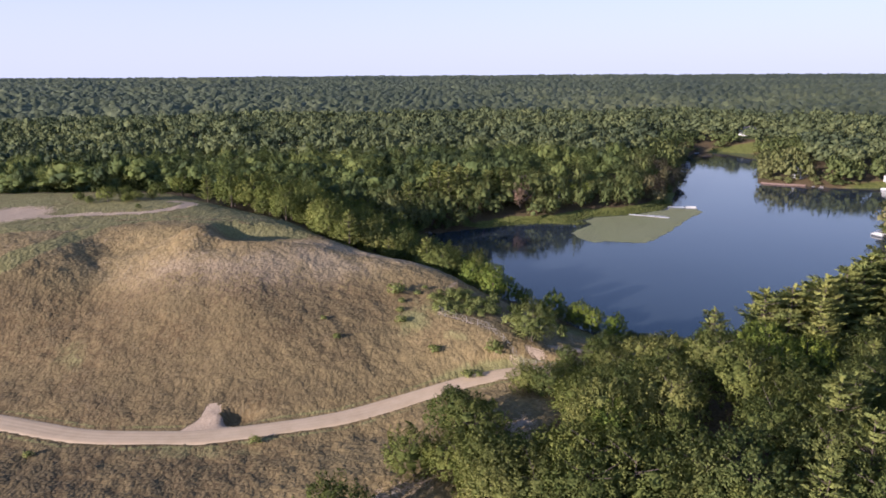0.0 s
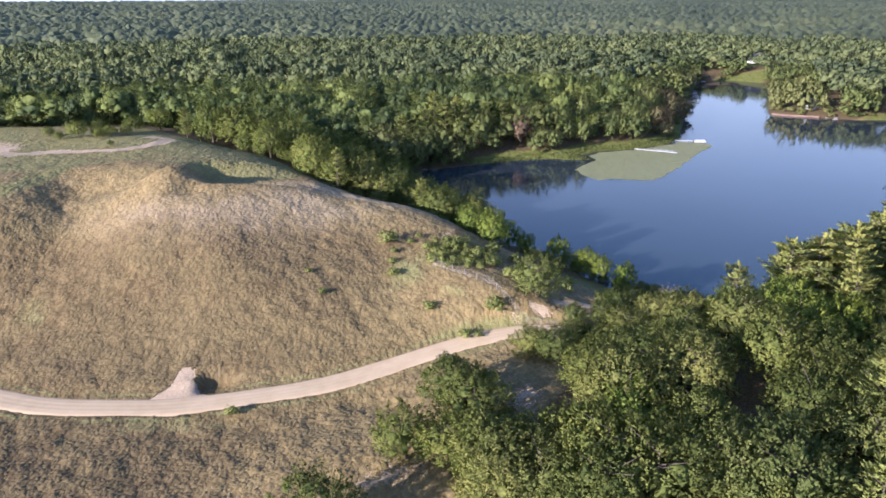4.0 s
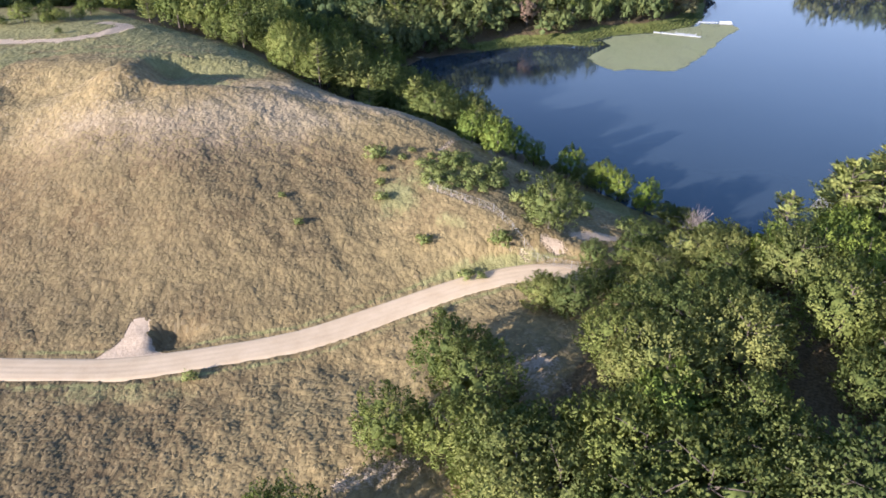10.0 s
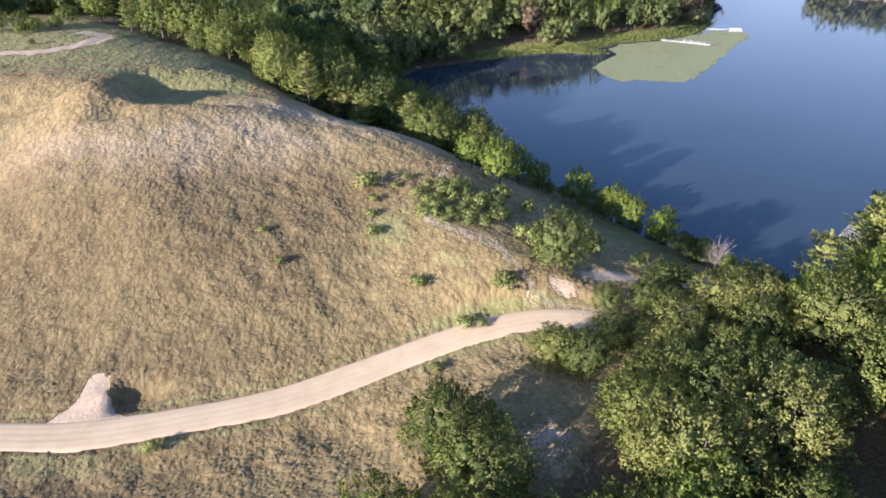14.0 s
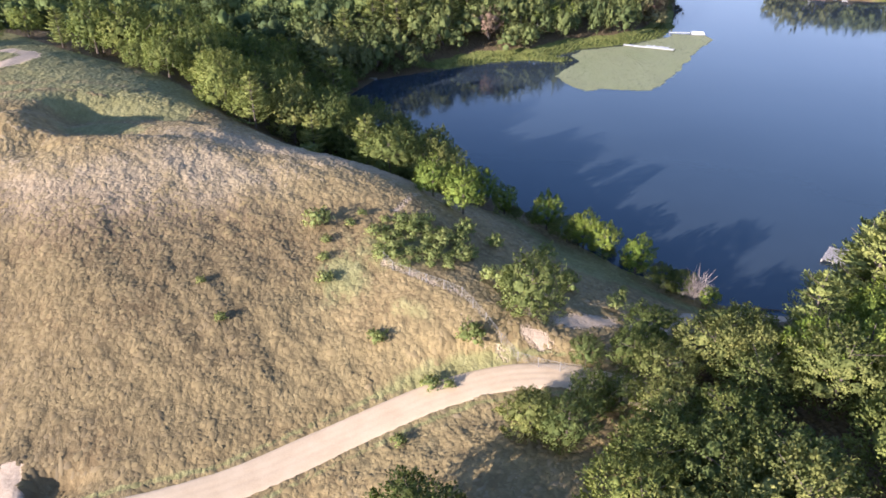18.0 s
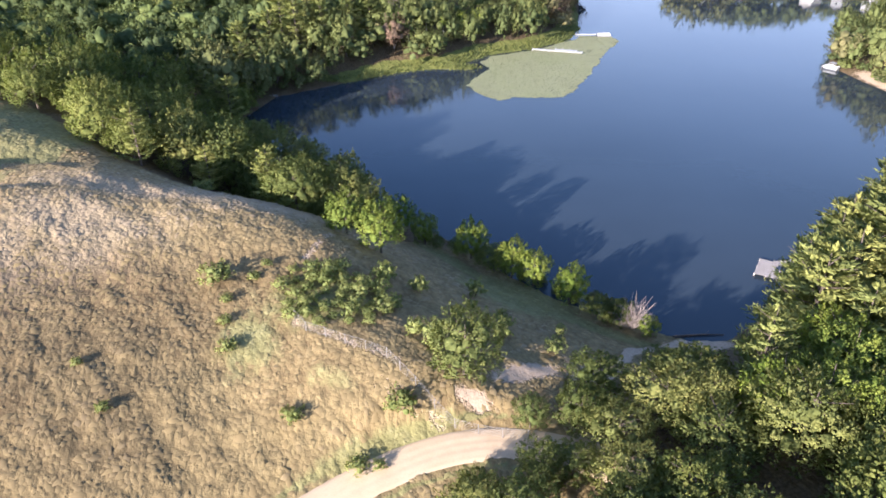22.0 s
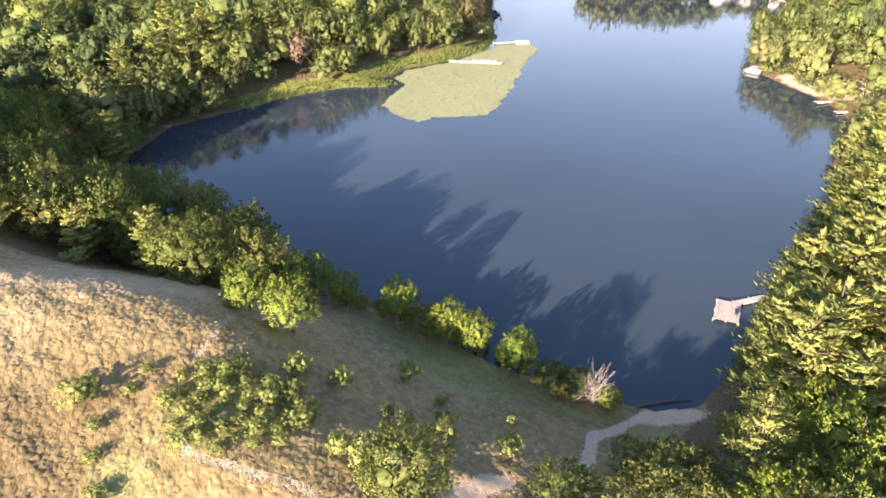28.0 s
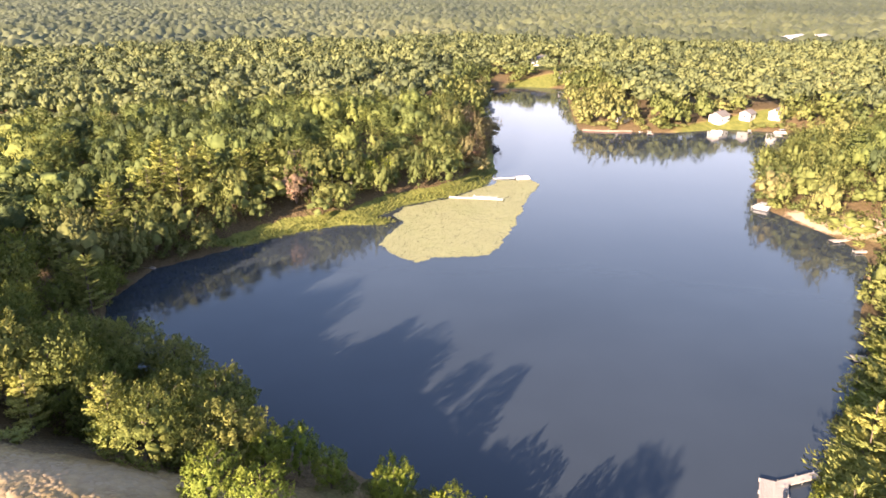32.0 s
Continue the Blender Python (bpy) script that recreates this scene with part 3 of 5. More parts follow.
def ground_zones(x, y):
    s = shore_distance(x, y)
    opened = inside(x, y, OPEN)
    n1, n2 = fbm(x, y, 16, 31), fbm(x, y, 5, 37)
    d_open, _ = to_line(x, y, np.vstack([OPEN, OPEN[:1]]))
    woods = np.minimum(1.2, np.where(opened, 0.5 - d_open / 6, 0.5 + d_open / 4))
    spot = lambda cx, cy, rx, ry, turn=0.0: np.exp(-(((x - cx) * math.cos(turn) + (y - cy) * math.sin(turn)) / rx) ** 2 - ((-(x - cx) * math.sin(turn) + (y - cy) * math.cos(turn)) / ry) ** 2)
    trail, _ = to_line(x, y, TRAIL)
    upper, _ = to_line(x, y, UPPER_ROAD)
    sand = np.maximum.reduce([
        1.1 * smooth(1.9, 0.7, trail + 0.8 * n2), 1.1 * smooth(3.6, 1.8, upper + 0.8 * n2),
        1.25 * spot(28, 150.8, 5.6, 1.9, 0.25), 0.95 * spot(20.5, 145.6, 3.2, 1.5, -0.5), 0.62 * spot(38, 152, 7, 5, 0.5), 0.9 * spot(31, 137, 4, 2), 1.25 * spot(61.5, 160.8, 5.5, 2.6, -0.2),
        1.4 * spot(-153, 243, 15, 17), 1.2 * spot(-128, 240, 10, 4, 0.3), 0.5 * smooth(2.0, 0.3, to_line(x, y, EDGE)[0] + 0.5 * n2), 0.52 * smooth(1.8, 0.3, to_line(x, y, STRIP)[0] + 0.4 * n2),
        0.48 * spot(13, 113, 6, 9),
        0.5 * spot(-6, 98, 9, 5, 0.4), 0.55 * spot(-8, 88, 7, 5), 0.4 * spot(12, 146, 7, 2, -0.7), 1.5 * smooth(0.8, -0.8, np.abs(x - np.interp(y, [122, 127, 132], [-45.0, -45.7, -46.3])) - np.interp(y, [120, 122.5, 127, 131], [11.0, 7.0, 2.2, 1.3]) + 0.6 * (n2 - 0.5)) * smooth(132.5, 131.0, y) * (y > 122.6),
        1.3 * spot(197, 266, 7, 9, 0.3), 1.3 * spot(191, 281, 3, 12, -0.1), 1.1 * spot(740, 850, 55, 22, 0.4), 1.0 * spot(1020, 1550, 80, 25), 0.9 * spot(178, 965, 26, 14)])
    sand = sand * 0.64 + 0.35 * sand * (n2 - 0.3)
    green = np.maximum.reduce([
        0.62 * spot(36, 179, 20, 13, -0.8) * smooth(14, 6, height(x, y)), 0.56 * smooth(-3, 8, y - np.interp(x, [-190, -112, -104, -84, -55, -38], [192, 205, 221, 226, 220, 206]) + 8 * (n1 - 0.5)) * smooth(-34, -42, x), 0.72 * spot(-56, 205, 15, 8),
        0.62 * smooth(5.2, 3.6, to_line(x, y, ROAD)[0]) * smooth(3.0, 3.6, to_line(x, y, ROAD)[0]),
        0.48 * spot(-45, 116, 25, 4), 0.6 * spot(8, 142, 14, 3, 0.2), 0.62 * spot(3, 166, 13, 10), 0.45 * spot(-84, 150, 9, 14, 0.4), 1.15 * smooth(6, 2, to_line(x, y, RIDGE)[0] + 2 * n2), 0.5 * spot(-7, 160, 8, 11), 0.42 * spot(3, 151, 8, 4, -0.6), 0.8 * spot(-62, 216, 26, 7),
        0.85 * smooth(2.0, 6.0, s) * smooth(12, 5, s) * (x < 60) * (y < 215)])
    green = green * (0.75 + 0.5 * n1)
    marsh = np.maximum(smooth(9, 6, np.abs(s - 1.0)) * (y > 312) * (x < 135) * (x > 5) * smooth(318, 330, y + 0.25 * x), 0)
    for cx, cy, rx, ry in CLEARINGS:
        woods = woods * (1 - np.clip(2.2 * spot(cx, cy, rx * 1.2, ry * 1.3), 0, 1))
        marsh = np.maximum(marsh, 1.4 * spot(cx, cy, rx * 1.2, ry * 1.3))
    heath = smooth(8, -38, x - 0.55 * (y - 140) + 26 * (n1 - 0.5)) * smooth(186, 168, y - 14 * (n1 - 0.5)) + 0.25 * smooth(118, 108, y) * smooth(-15, -40, x)
    pale = np.maximum.reduce([0.8 * spot(-60, 176, 20, 7, -0.15), 0.9 * spot(-33, 186, 12, 7), spot(-6, 194, 15, 5, -0.25), 0.9 * spot(-28, 197, 14, 4, -0.2), spot(-45, 178, 20, 7, 0.1)])
    return dict(pale=np.clip(pale * (0.3 + 1.9 * fbm(x + 0.6 * y, y - 0.3 * x, 3.4, 77)), 0, 1), heath=np.clip(heath, 0, 1) * (0.5 + 0.9 * fbm(x, y, 7, 39)), green=green, woods=woods * (s > -2.5), sand=sand, marsh=marsh)


EDGE = np.array([(-1, 161.3), (5.6, 156.3), (11.2, 152.4)])
STRIP = np.array([(1.1, 176.2), (3.7, 180.2), (5.6, 184.5), (7.2, 188.4)])
RIDGE = np.array([(-125, 160), (-114, 178), (-108, 195), (-104, 219), (-92, 224), (-70, 226), (-55, 222), (-45, 214)])
TRAIL = np.array([(35.5, 147.2), (37.2, 148.2), (41, 151.2), (44.6, 154.2), (46.4, 157), (48.2, 159.2), (51.4, 159.6), (55, 161.3), (58.6, 162.6), (63, 161.5)])
UPPER_ROAD = np.array([(-175, 236), (-150, 239), (-127, 240), (-114, 239.5), (-102, 238), (-96, 243), (-92, 251), (-91.5, 257), (-95, 262), (-102, 265)])
CLEARINGS = [(197, 265, 5, 7), (193, 277, 3, 8), (250, 1010, 70, 22), (196, 1030, 40, 16), (292, 672, 16, 22), (262, 622, 24, 10), (285, 426, 32, 7), (740, 850, 60, 25), (1020, 1550, 90, 30), (445, 665, 14, 10)]
gx = steps([(-186, -112, 1.6), (-112, 40, 0.8), (40, 72, 1.2), (72, 330, 3.2)], 1.09, -4800, 4800)
gy = steps([(88, 120, 1.2), (120, 212, 0.8), (212, 640, 3.4)], 1.09, -900, 4800)
GX, GY = np.meshgrid(gx, gy)
GX, GY = GX.ravel(), GY.ravel()
GZ = height(GX, GY) - 0.22 * smooth(2.6, 2.0, to_line(GX, GY, ROAD)[0])
cells = (np.arange(len(gy) - 1)[:, None] * len(gx) + np.arange(len(gx) - 1)).ravel()
quads = np.stack([cells, cells + 1, cells + 1 + len(gx), cells + len(gx)], 1)
me = quick_mesh("ground", np.stack([GX, GY, GZ], 1), quads, GROUND, **ground_zones(GX, GY))
me.polygons.foreach_set("use_smooth", np.ones(len(quads), bool))
tagged(new("ground", me), "dry tan dune grass slope with sandy patches and dark woodland floor", "ground", kind="structure")

# the sand road, with shallow wheel ruts
def ribbon(name, line, half, lift, across, material_, ruts=0.0, step=1.2, flare=1.0):
    seg = np.hypot(*np.diff(line[:, :2], axis=0).T)
    s = np.r_[0, np.cumsum(seg)]
    u = np.arange(0, s[-1], step)
    sm = lambda v: np.convolve(np.pad(np.interp(u, s, v), 6, mode="edge"), np.ones(13) / 13, "valid")
    px, py, pz = (sm(line[:, k]) for k in range(3))
    tx, ty = np.gradient(px), np.gradient(py)
    ln = np.hypot(tx, ty)
    nx, ny = -ty / ln, tx / ln
    w = np.linspace(-1, 1, across)
    hw = half * (1 + 0.16 * (fbm(u, u * 0, 9, 3) - 0.5)) * np.linspace(flare, 1, len(u)) ** 2
    X, Y = px[:, None] + nx[:, None] * w * hw[:, None], py[:, None] + ny[:, None] * w * hw[:, None]
    Z = pz[:, None] + lift - 0.25 * np.abs(w) ** 6 + ruts * (np.cos(w * 15.7 + 0.6 * np.sin(u[:, None] / 9)) * 0.6 + 0.8 * (fbm(X, Y, 1.4, 4) - 0.5))
    c = (np.arange(len(u) - 1)[:, None] * across + np.arange(across - 1)).ravel()
    me_ = quick_mesh(name, np.stack([X, Y, Z], -1).reshape(-1, 3), np.stack([c, c + across, c + across + 1, c + 1], 1), material_)
    me_.polygons.foreach_set("use_smooth", np.ones(len(c), bool))
    return me_


tagged(new("road", ribbon("road", ROAD, 2.85, 0.10, 25, SAND, 0.02)), "pale packed sand track with wheel ruts along the dune foot", "road", kind="structure")
me = quick_mesh("water", [(-60, 140, 0), (420, 140, 0), (420, 680, 0), (-60, 680, 0)], [(0, 1, 2, 3)], WATER)
tagged(new("water", me), "calm murky lake water reflecting the blue sky", "lake", kind="structure")


# ---- trees: a few of each kind are built, the rest are copies that share the meshes ----
rng = np.random.default_rng(7)
CROWNS, TRUNKS = {}, {}


def grow(kind, count, build, leaves, tall, thick, fork, reach, bark=BARK, limbs=7):
    CROWNS[kind] = []
    for _ in range(count):
        v, f, normals, tone = build()
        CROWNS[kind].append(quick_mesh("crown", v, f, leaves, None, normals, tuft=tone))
    TRUNKS[kind] = [trunk_mesh(rng, "trunk", tall, thick, fork, reach, bark, limbs) for _ in range(count)]


grow("oak", 8, lambda: leafy(rng, np.array([4.3, 4.3, 4.9]) * rng.uniform(0.85, 1.15, 3), np.array([0, 0, 4.3]), 190, 32, 0.38, 0.068, -0.98, rounded=0.65), LEAF_OAK, 8.0, 0.20, 0.3, 2.4)
grow("broadleaf", 5, lambda: leafy(rng, np.array([4.5, 4.5, 4.7]) * rng.uniform(0.9, 1.1, 3), np.array([0, 0, 4.3]), 120, 20, 0.4, 0.095, -0.98, rounded=0.65), LEAF_SUNNY, 8.0, 0.20, 0.3, 2.4)
grow("maple", 5, lambda: leafy(rng, np.array([3.3, 3.3, 4.7]) * rng.uniform(0.92, 1.08, 3), np.array([0, 0, 4.3]), 150, 28, 0.36, 0.078, -0.98, 14, 0.95, 0.6), LEAF_LIME, 8.6, 0.17, 0.25, 1.8)
grow("pine", 5, lambda: pine_crown(rng, 14.0 * rng.uniform(0.95, 1.05), 4.3 * rng.uniform(0.9, 1.15), 2.0), LEAF_PINE, 13.6, 0.22, 0.3, 2.2, limbs=12)
grow("shrub", 5, lambda: leafy(rng, np.array([1.2, 1.2, 1.05]), np.array([0, 0, 0.8]), 46, 15, 0.42, 0.155, -0.98, 7, rounded=0.75, core=(0.5, 0.78)), LEAF_SHRUB, 1.4, 0.05, 0.1, 0.7, limbs=5)
grow("rust", 3, lambda: leafy(rng, np.array([3.1, 3.1, 4.0]), np.array([0, 0, 5.8]), 60, 10, 0.34, 0.15, -0.6), LEAF_RUST, 8.2, 0.16, 0.3, 2.0)
grow("birch", 3, lambda: leafy(rng, np.array([2.4, 2.4, 3.6]), np.array([0, 0, 7.4]), 60, 10, 0.34, 0.16, -0.6), LEAF_LIME, 10.2, 0.16, 0.35, 1.6, BIRCH)
NORMAL = {"oak": 10.0, "broadleaf": 10.0, "maple": 10.0, "pine": 14.0, "shrub": 2.0, "rust": 10.0, "birch": 11.0}
planted = []


def plant(kind, x, y, tall, label, name="", group="", wide=1.0):
    i = int(rng.integers(len(CROWNS[kind])))
    s = tall / NORMAL[kind]
    z = float(height(x, y))
    t = thing(name or {"shrub": "shrub", "pine": "pine_tree", "oak": "oak_tree", "broadleaf": "broadleaf_tree", "maple": "maple_tree", "rust": "maple_tree", "birch": "birch_tree"}[kind],
              x, y, z, float(rng.uniform(0, 360)), 1.0, label, "shrub" if kind == "shrub" or name == "bush" else "tree", group)
    t.scale = (s * wide, s * wide, s)
    trunk = part("stems" if kind == "shrub" else "trunk", TRUNKS[kind][i], None, t)
    part("foliage" if kind == "shrub" else "crown", CROWNS[kind][i], None, t)
    planted.append((x, y))
    return t


DEAD = ((-9.5, 312, 11), (-5, 320, 9), (20, 338, 10), (38, 345, 8))
# single trees and shrubs round the dune
plant("oak", 19.8, 149.2, 9.8, "round dark green oak standing beside the sandy bank", wide=1.22)
plant("oak", 2.2, 114.5, 9.2, "dark green oak at the foot of the dune track", wide=1.5)
plant("oak", 5.2, 107.5, 9.0, "bright green oak beside a shaded sandy hollow", wide=1.5)
plant("oak", -4.8, 101.5, 8.6, "dark green oak in dry grass below the track", wide=1.3)
plant("oak", -15.5, 86.5, 9.5, "dark green oak in dry grass below the track", wide=1.3)
for x, y, h in ((24.9, 132.4, 5.4), (16.4, 128.8, 6.0), (20.2, 126.6, 6.4), (28.2, 132.0, 5.2), (32.0, 139.6, 6.0), (36.5, 145.5, 6.4), (48.0, 150.2, 4.4), (34.5, 135.0, 6.5), (33, 127.5, 7), (37.5, 124, 8.5), (42.5, 139, 8.5), (30, 121.5, 7.5), (44, 130.5, 9), (27.5, 118.5, 8), (33.5, 116, 9), (24, 112.5, 8.5), (47, 141, 8.5), (1.8, 98.7, 8.5), (7.3, 97, 9), (11.7, 95, 10), (3.6, 77, 9), (7.5, 89.5, 9), (8.3, 93.7, 10), (-19.8, 79.3, 8), (17.2, 131.4, 4.6)):
    plant("oak", x, y, h, "bushy green oak beside the sand track", wide=1.35)
for x, y, h in ((8.2, 189.9, 9.2), (13.4, 184.2, 10.4)):
    plant("maple", x, y, h, "bright lime green maple on the dune shoulder", wide=1.08)
plant("maple", 20.0, 207.6, 9.8, "bright lime green maple at the lake edge")
for x, y, h in ((24.0, 202.4, 7.2), (31.9, 195.8, 8.6), (35.0, 190.2, 6.2), (37.6, 187.4, 8.4), (40.6, 184.0, 8.0), (45.0, 177.2, 8.6), (47.8, 171.6, 6.0), (50.4, 169.6, 5.4)):
    plant("maple" if h > 6.5 else "oak", x, y, h, "leafy green tree on the lake bank", group="trees on the bank", wide=1.15)
for x, y, h in ((4.0, 220.5, 8.6), (10.0, 226.0, 9.0), (2.5, 232, 10), (-6, 224, 10.5)):
    plant("oak", x, y, h, "dark green tree on the lake bank behind the dune", group="trees on the bank", wide=1.2)
for x, y, h in ((12.6, 172.2, 2.6), (17.6, 170.8, 2.2), (27.6, 174.6, 2.4), (28.4, 161.4, 2.6), (34.6, 156.2, 2.2), (22.0, 164.0, 1.6), (38, 163, 1.3), (30, 168, 1.2),
                (20.5, 157.0, 2.4), (17.0, 155.6, 2.8), (15.0, 157.5, 2.2)):
    plant("shrub", x, y, 1.4 * h, "small green sapling on the shaded lakeside slope", group="saplings", wide=0.85)
for x, y, h in ((-11.6, 171.6, 3.0), (-10.4, 163.6, 1.3), (-9.8, 158.6, 1.7), (-10.2, 167.5, 1.2), (-6.5, 171.5, 1.2), (-4.5, 174, 1.1), (-1.9, 146.8, 1.8), (5.1, 139.9, 1.8), (0.7, 130.8, 1.3), (-34.6, 118.8, 1.5),
                (-24, 151, 1.2), (-28, 158, 1.0), (7.5, 139.3, 1.2), (-75, 116, 1.2)):
    plant("shrub", x, y, 1.15 * h, "small green bush on the dry dune face", group="bushes on the dune", wide=1.2)
plant("shrub", 11.4, 145.3, 3.6, "bushy green sapling beside the wire fence")
plant("oak", 26.0, 140.8, 5.0, "young leafy green oak beside the sandy bank")
for k in range(36):
    a, r = k * 2.4, math.sqrt((k + 0.5) / 36)
    plant("shrub", 4.8 + 8.2 * r * math.cos(a), 166.0 + 7.4 * r * math.sin(a) - 1.2 * r * math.cos(a), float(rng.uniform(1.2, 2.7)), "light green shrub in the thicket on the dune shoulder", group="thicket", wide=1.1)

for k in range(13):
    s = k / 12
    plant("oak", 50.5 - 26 * s + float(rng.uniform(-0.8, 0.8)), 171.5 + 31 * s + 3.5 * math.sin(3 * s) + float(rng.uniform(-0.8, 0.8)), float(rng.uniform(1.8, 3.2)), "dark green bush between the trees on the lake bank", "bush", "bushes on the bank", 1.15)

for x, y, h in ((-133, 265, 3.0), (-127, 267, 7.0), (-116, 268, 5.0), (-121, 270, 5.5), (-112, 272, 4.2), (-114, 284, 6.0), (-107, 247, 1.8), (-119, 265, 3.6), (-140, 272, 3.5), (-67, 262, 7.0)):
    plant("oak", x, y, h, "small round tree on the grassy plateau", group="plateau trees", wide=1.25)

# leafless bushes and dead trees
def bare_tree(name, x, y, tall, spread_, label, category, stems=60):
    """Many bare stems from one foot, each with finer twigs."""
    t = thing(name, x, y, float(height(x, y)), 0, 1, label, category)
    for part_, count in (("trunk", stems), ("crown", stems * 3)):
        bm = bmesh.new()
        for _ in range(count):
            a, e = rng.uniform(0, 6.28), rng.uniform(spread_, 1.45)
            d = Vector((math.cos(a) * math.cos(e), math.sin(a) * math.cos(e), math.sin(e))) * tall * rng.uniform(0.55, 1.0)
            if part_ == "trunk":
                tube(bm, (0, 0, -0.2), d, 0.07, 0.03, 4)
            else:
                tube(bm, d * rng.uniform(0.5, 1.0), d * 1.05 + Vector(rng.normal(size=3) * 0.16 * tall), 0.04, 0.02, 3)
        part(part_, bm, TWIG, t)


bare_tree("bare_bush", 52.4, 168.0, 5.0, 0.75, "leafless grey-pink bush beside the swimming place", "bush", 70)
for x, y, h in DEAD:
    bare_tree("dead_tree", x, y, h, 1.15, "leafless grey dead tree at the edge of the cove", "tree", 14)
plant("maple", 54.4, 165.6, 4.2, "low yellow-green tree beside the swimming place", wide=1.3)


def spread(x0, x1, y0, y1, gap, seed):
    """Points on a loose triangular grid."""
    r = np.random.default_rng(seed)
    ys = np.arange(y0, y1, gap * 0.866)
    pts = [(x + (gap / 2 if j % 2 else 0), y) for j, y in enumerate(ys) for x in np.arange(x0, x1, gap)]
    return np.array(pts) + r.uniform(-0.32, 0.32, (len(pts), 2)) * gap


def wooded(p, margin=2.0):
    s = shore_distance(p[:, 0], p[:, 1])
    d, _ = to_line(p[:, 0], p[:, 1], ROAD)
    ok = (s > margin) & ~inside(p[:, 0], p[:, 1], OPEN) & (d > 4)
    for cx, cy, rx, ry in CLEARINGS:
        ok &= ((p[:, 0] - cx) / rx) ** 2 + ((p[:, 1] - cy) / ry) ** 2 > 1
    return ok


RIDE = np.array([(46, 124), (46, 108), (44.5, 98), (46.5, 84)])
# the near wood east of the track, with a dark ride through it
p = spread(0, 130, 70, 205, 8.5, 3)
for x, y in p[wooded(p, 1.0) & ((p[:, 0] < 66) | (shore_distance(p[:, 0], p[:, 1]) > 7.5))]:
    if min((x - a) ** 2 + (y - b) ** 2 for a, b in planted[:80]) < 12 or (y < 190 and float(to_line(np.array([x]), np.array([y]), OPEN)[0][0]) < 4.2):
        continue
    if float(to_line(np.array([x]), np.array([y]), RIDE)[0][0]) < 4.4:
        continue
    u = rng.random()
    low_ = 0.78 if 58 < x < 112 and 112 < y < 166 else 1.0
    pines = 0.85 if (x > 74 and y > 145) else (0.5 if x > 55 and y < 100 else 0.05)
    if u < pines:
        plant("pine", x, y, float(rng.uniform(12.5, 16.5)) * (1.2 if x > 70 and y > 166 else low_), "tall layered green pine in the near wood", group="pines", wide=0.95)
    else:
        edge = min(1.0, float(to_line(np.array([x]), np.array([y]), OPEN)[0][0]) / 14)
        plant("maple" if u > 0.82 else "oak", x, y, float(rng.uniform(8.5, 14.0)) * low_ * (0.72 + 0.28 * edge), "lighter green maple in the near wood" if u > 0.82 else "full-crowned green oak in the near wood", group="near wood", wide=float(rng.uniform(1.05, 1.3)))
for x, y, h in ((92, 164, 15.5), (86, 164.5, 13.5), (100, 168.5, 16.5), (80.5, 160, 12.5), (88, 157, 15), (108, 176, 16), (118, 184, 17), (101, 174, 14), (58.5, 97, 14.5), (63, 101, 14), (72.5, 152.5, 14.5), (75, 146.5, 15), (76, 160.5, 13.5), (80.5, 156, 15.5), (84, 150, 16), (79, 140, 15), (84, 158.5, 13.5), (95.5, 169, 15), (107.5, 176.5, 15), (114, 183, 15.5), (125, 192, 15), (133, 198, 16), (140, 204, 15.5), (148, 209, 16), (120, 186, 14), (155, 216, 15), (94.0, 173.5, 14), (90, 170.5, 13)):
    plant("pine", x, y, h * (1.3 if y > 150 else 1.0), "tall sunlit pine with fanned branches beside the lake", group="pines", wide=float(rng.uniform(1.05, 1.4)))
for x, y, h in ((58, 132, 12), (66, 138, 12.5), (69, 144, 12), (62, 127, 12), (71, 130, 12.5), (53, 134, 11), (75, 150, 11.5)):
    plant("maple", x, y, h, "sunlit yellow-green maple at the edge of the near wood", group="near wood", wide=1.2)
# leafy trees crowding the near shore below the pines
for k in range(15):
    u = k / 14
    x, y = 77.5 + 66 * u + float(rng.uniform(-1.2, 1.2)), 163.2 + 46.5 * u + 1.5 * math.sin(3.1 * u) + float(rng.uniform(-0.8, 0.8))
    if shore_distance(np.array([x]), np.array([y]))[0] < 1.2:
        x, y = x + 1.8, y - 2.4
    plant("maple" if k % 3 else "oak", x, y, float(rng.uniform(6.0, 9.5)), "bright leafy tree leaning over the near shore", group="shore trees", wide=1.15)
# the wood behind the dune, towards the cove
for x, y, h in ((-22.6, 229, 15.5), (-15.7, 238, 16), (-6, 244, 16.5), (-30, 238, 16), (-12, 226, 14), (-26, 250, 15), (2, 240, 14), (-38, 232, 14.5)):
    plant("oak", x, y, h, "tall sunlit yellow-green tree behind the dune", group="woodland trees", wide=0.95)
p = spread(-120, 40, 195, 300, 9.6, 4)
for x, y in p[wooded(p, 1.5)]:
    if min((x - a) ** 2 + (y - b) ** 2 for a, b in planted) < 12:
        continue
    u = rng.random()
    if u > 0.86:
        plant("shrub", x, y, float(rng.uniform(2.5, 4.5)), "tall green bush in the wood behind the dune", group="wood bushes", wide=1.2)
        continue
    if u < 0.16:
        plant("pine", x, y, float(rng.uniform(11, 15)), "dark green pine in the wood behind the dune", group="pines")
    else:
        plant("oak" if y < 262 else "broadleaf", x, y, float(rng.uniform(9.0, 17.0)), "dense green tree in the wood behind the dune", "", "woodland trees", wide=float(rng.uniform(0.85, 1.15)))
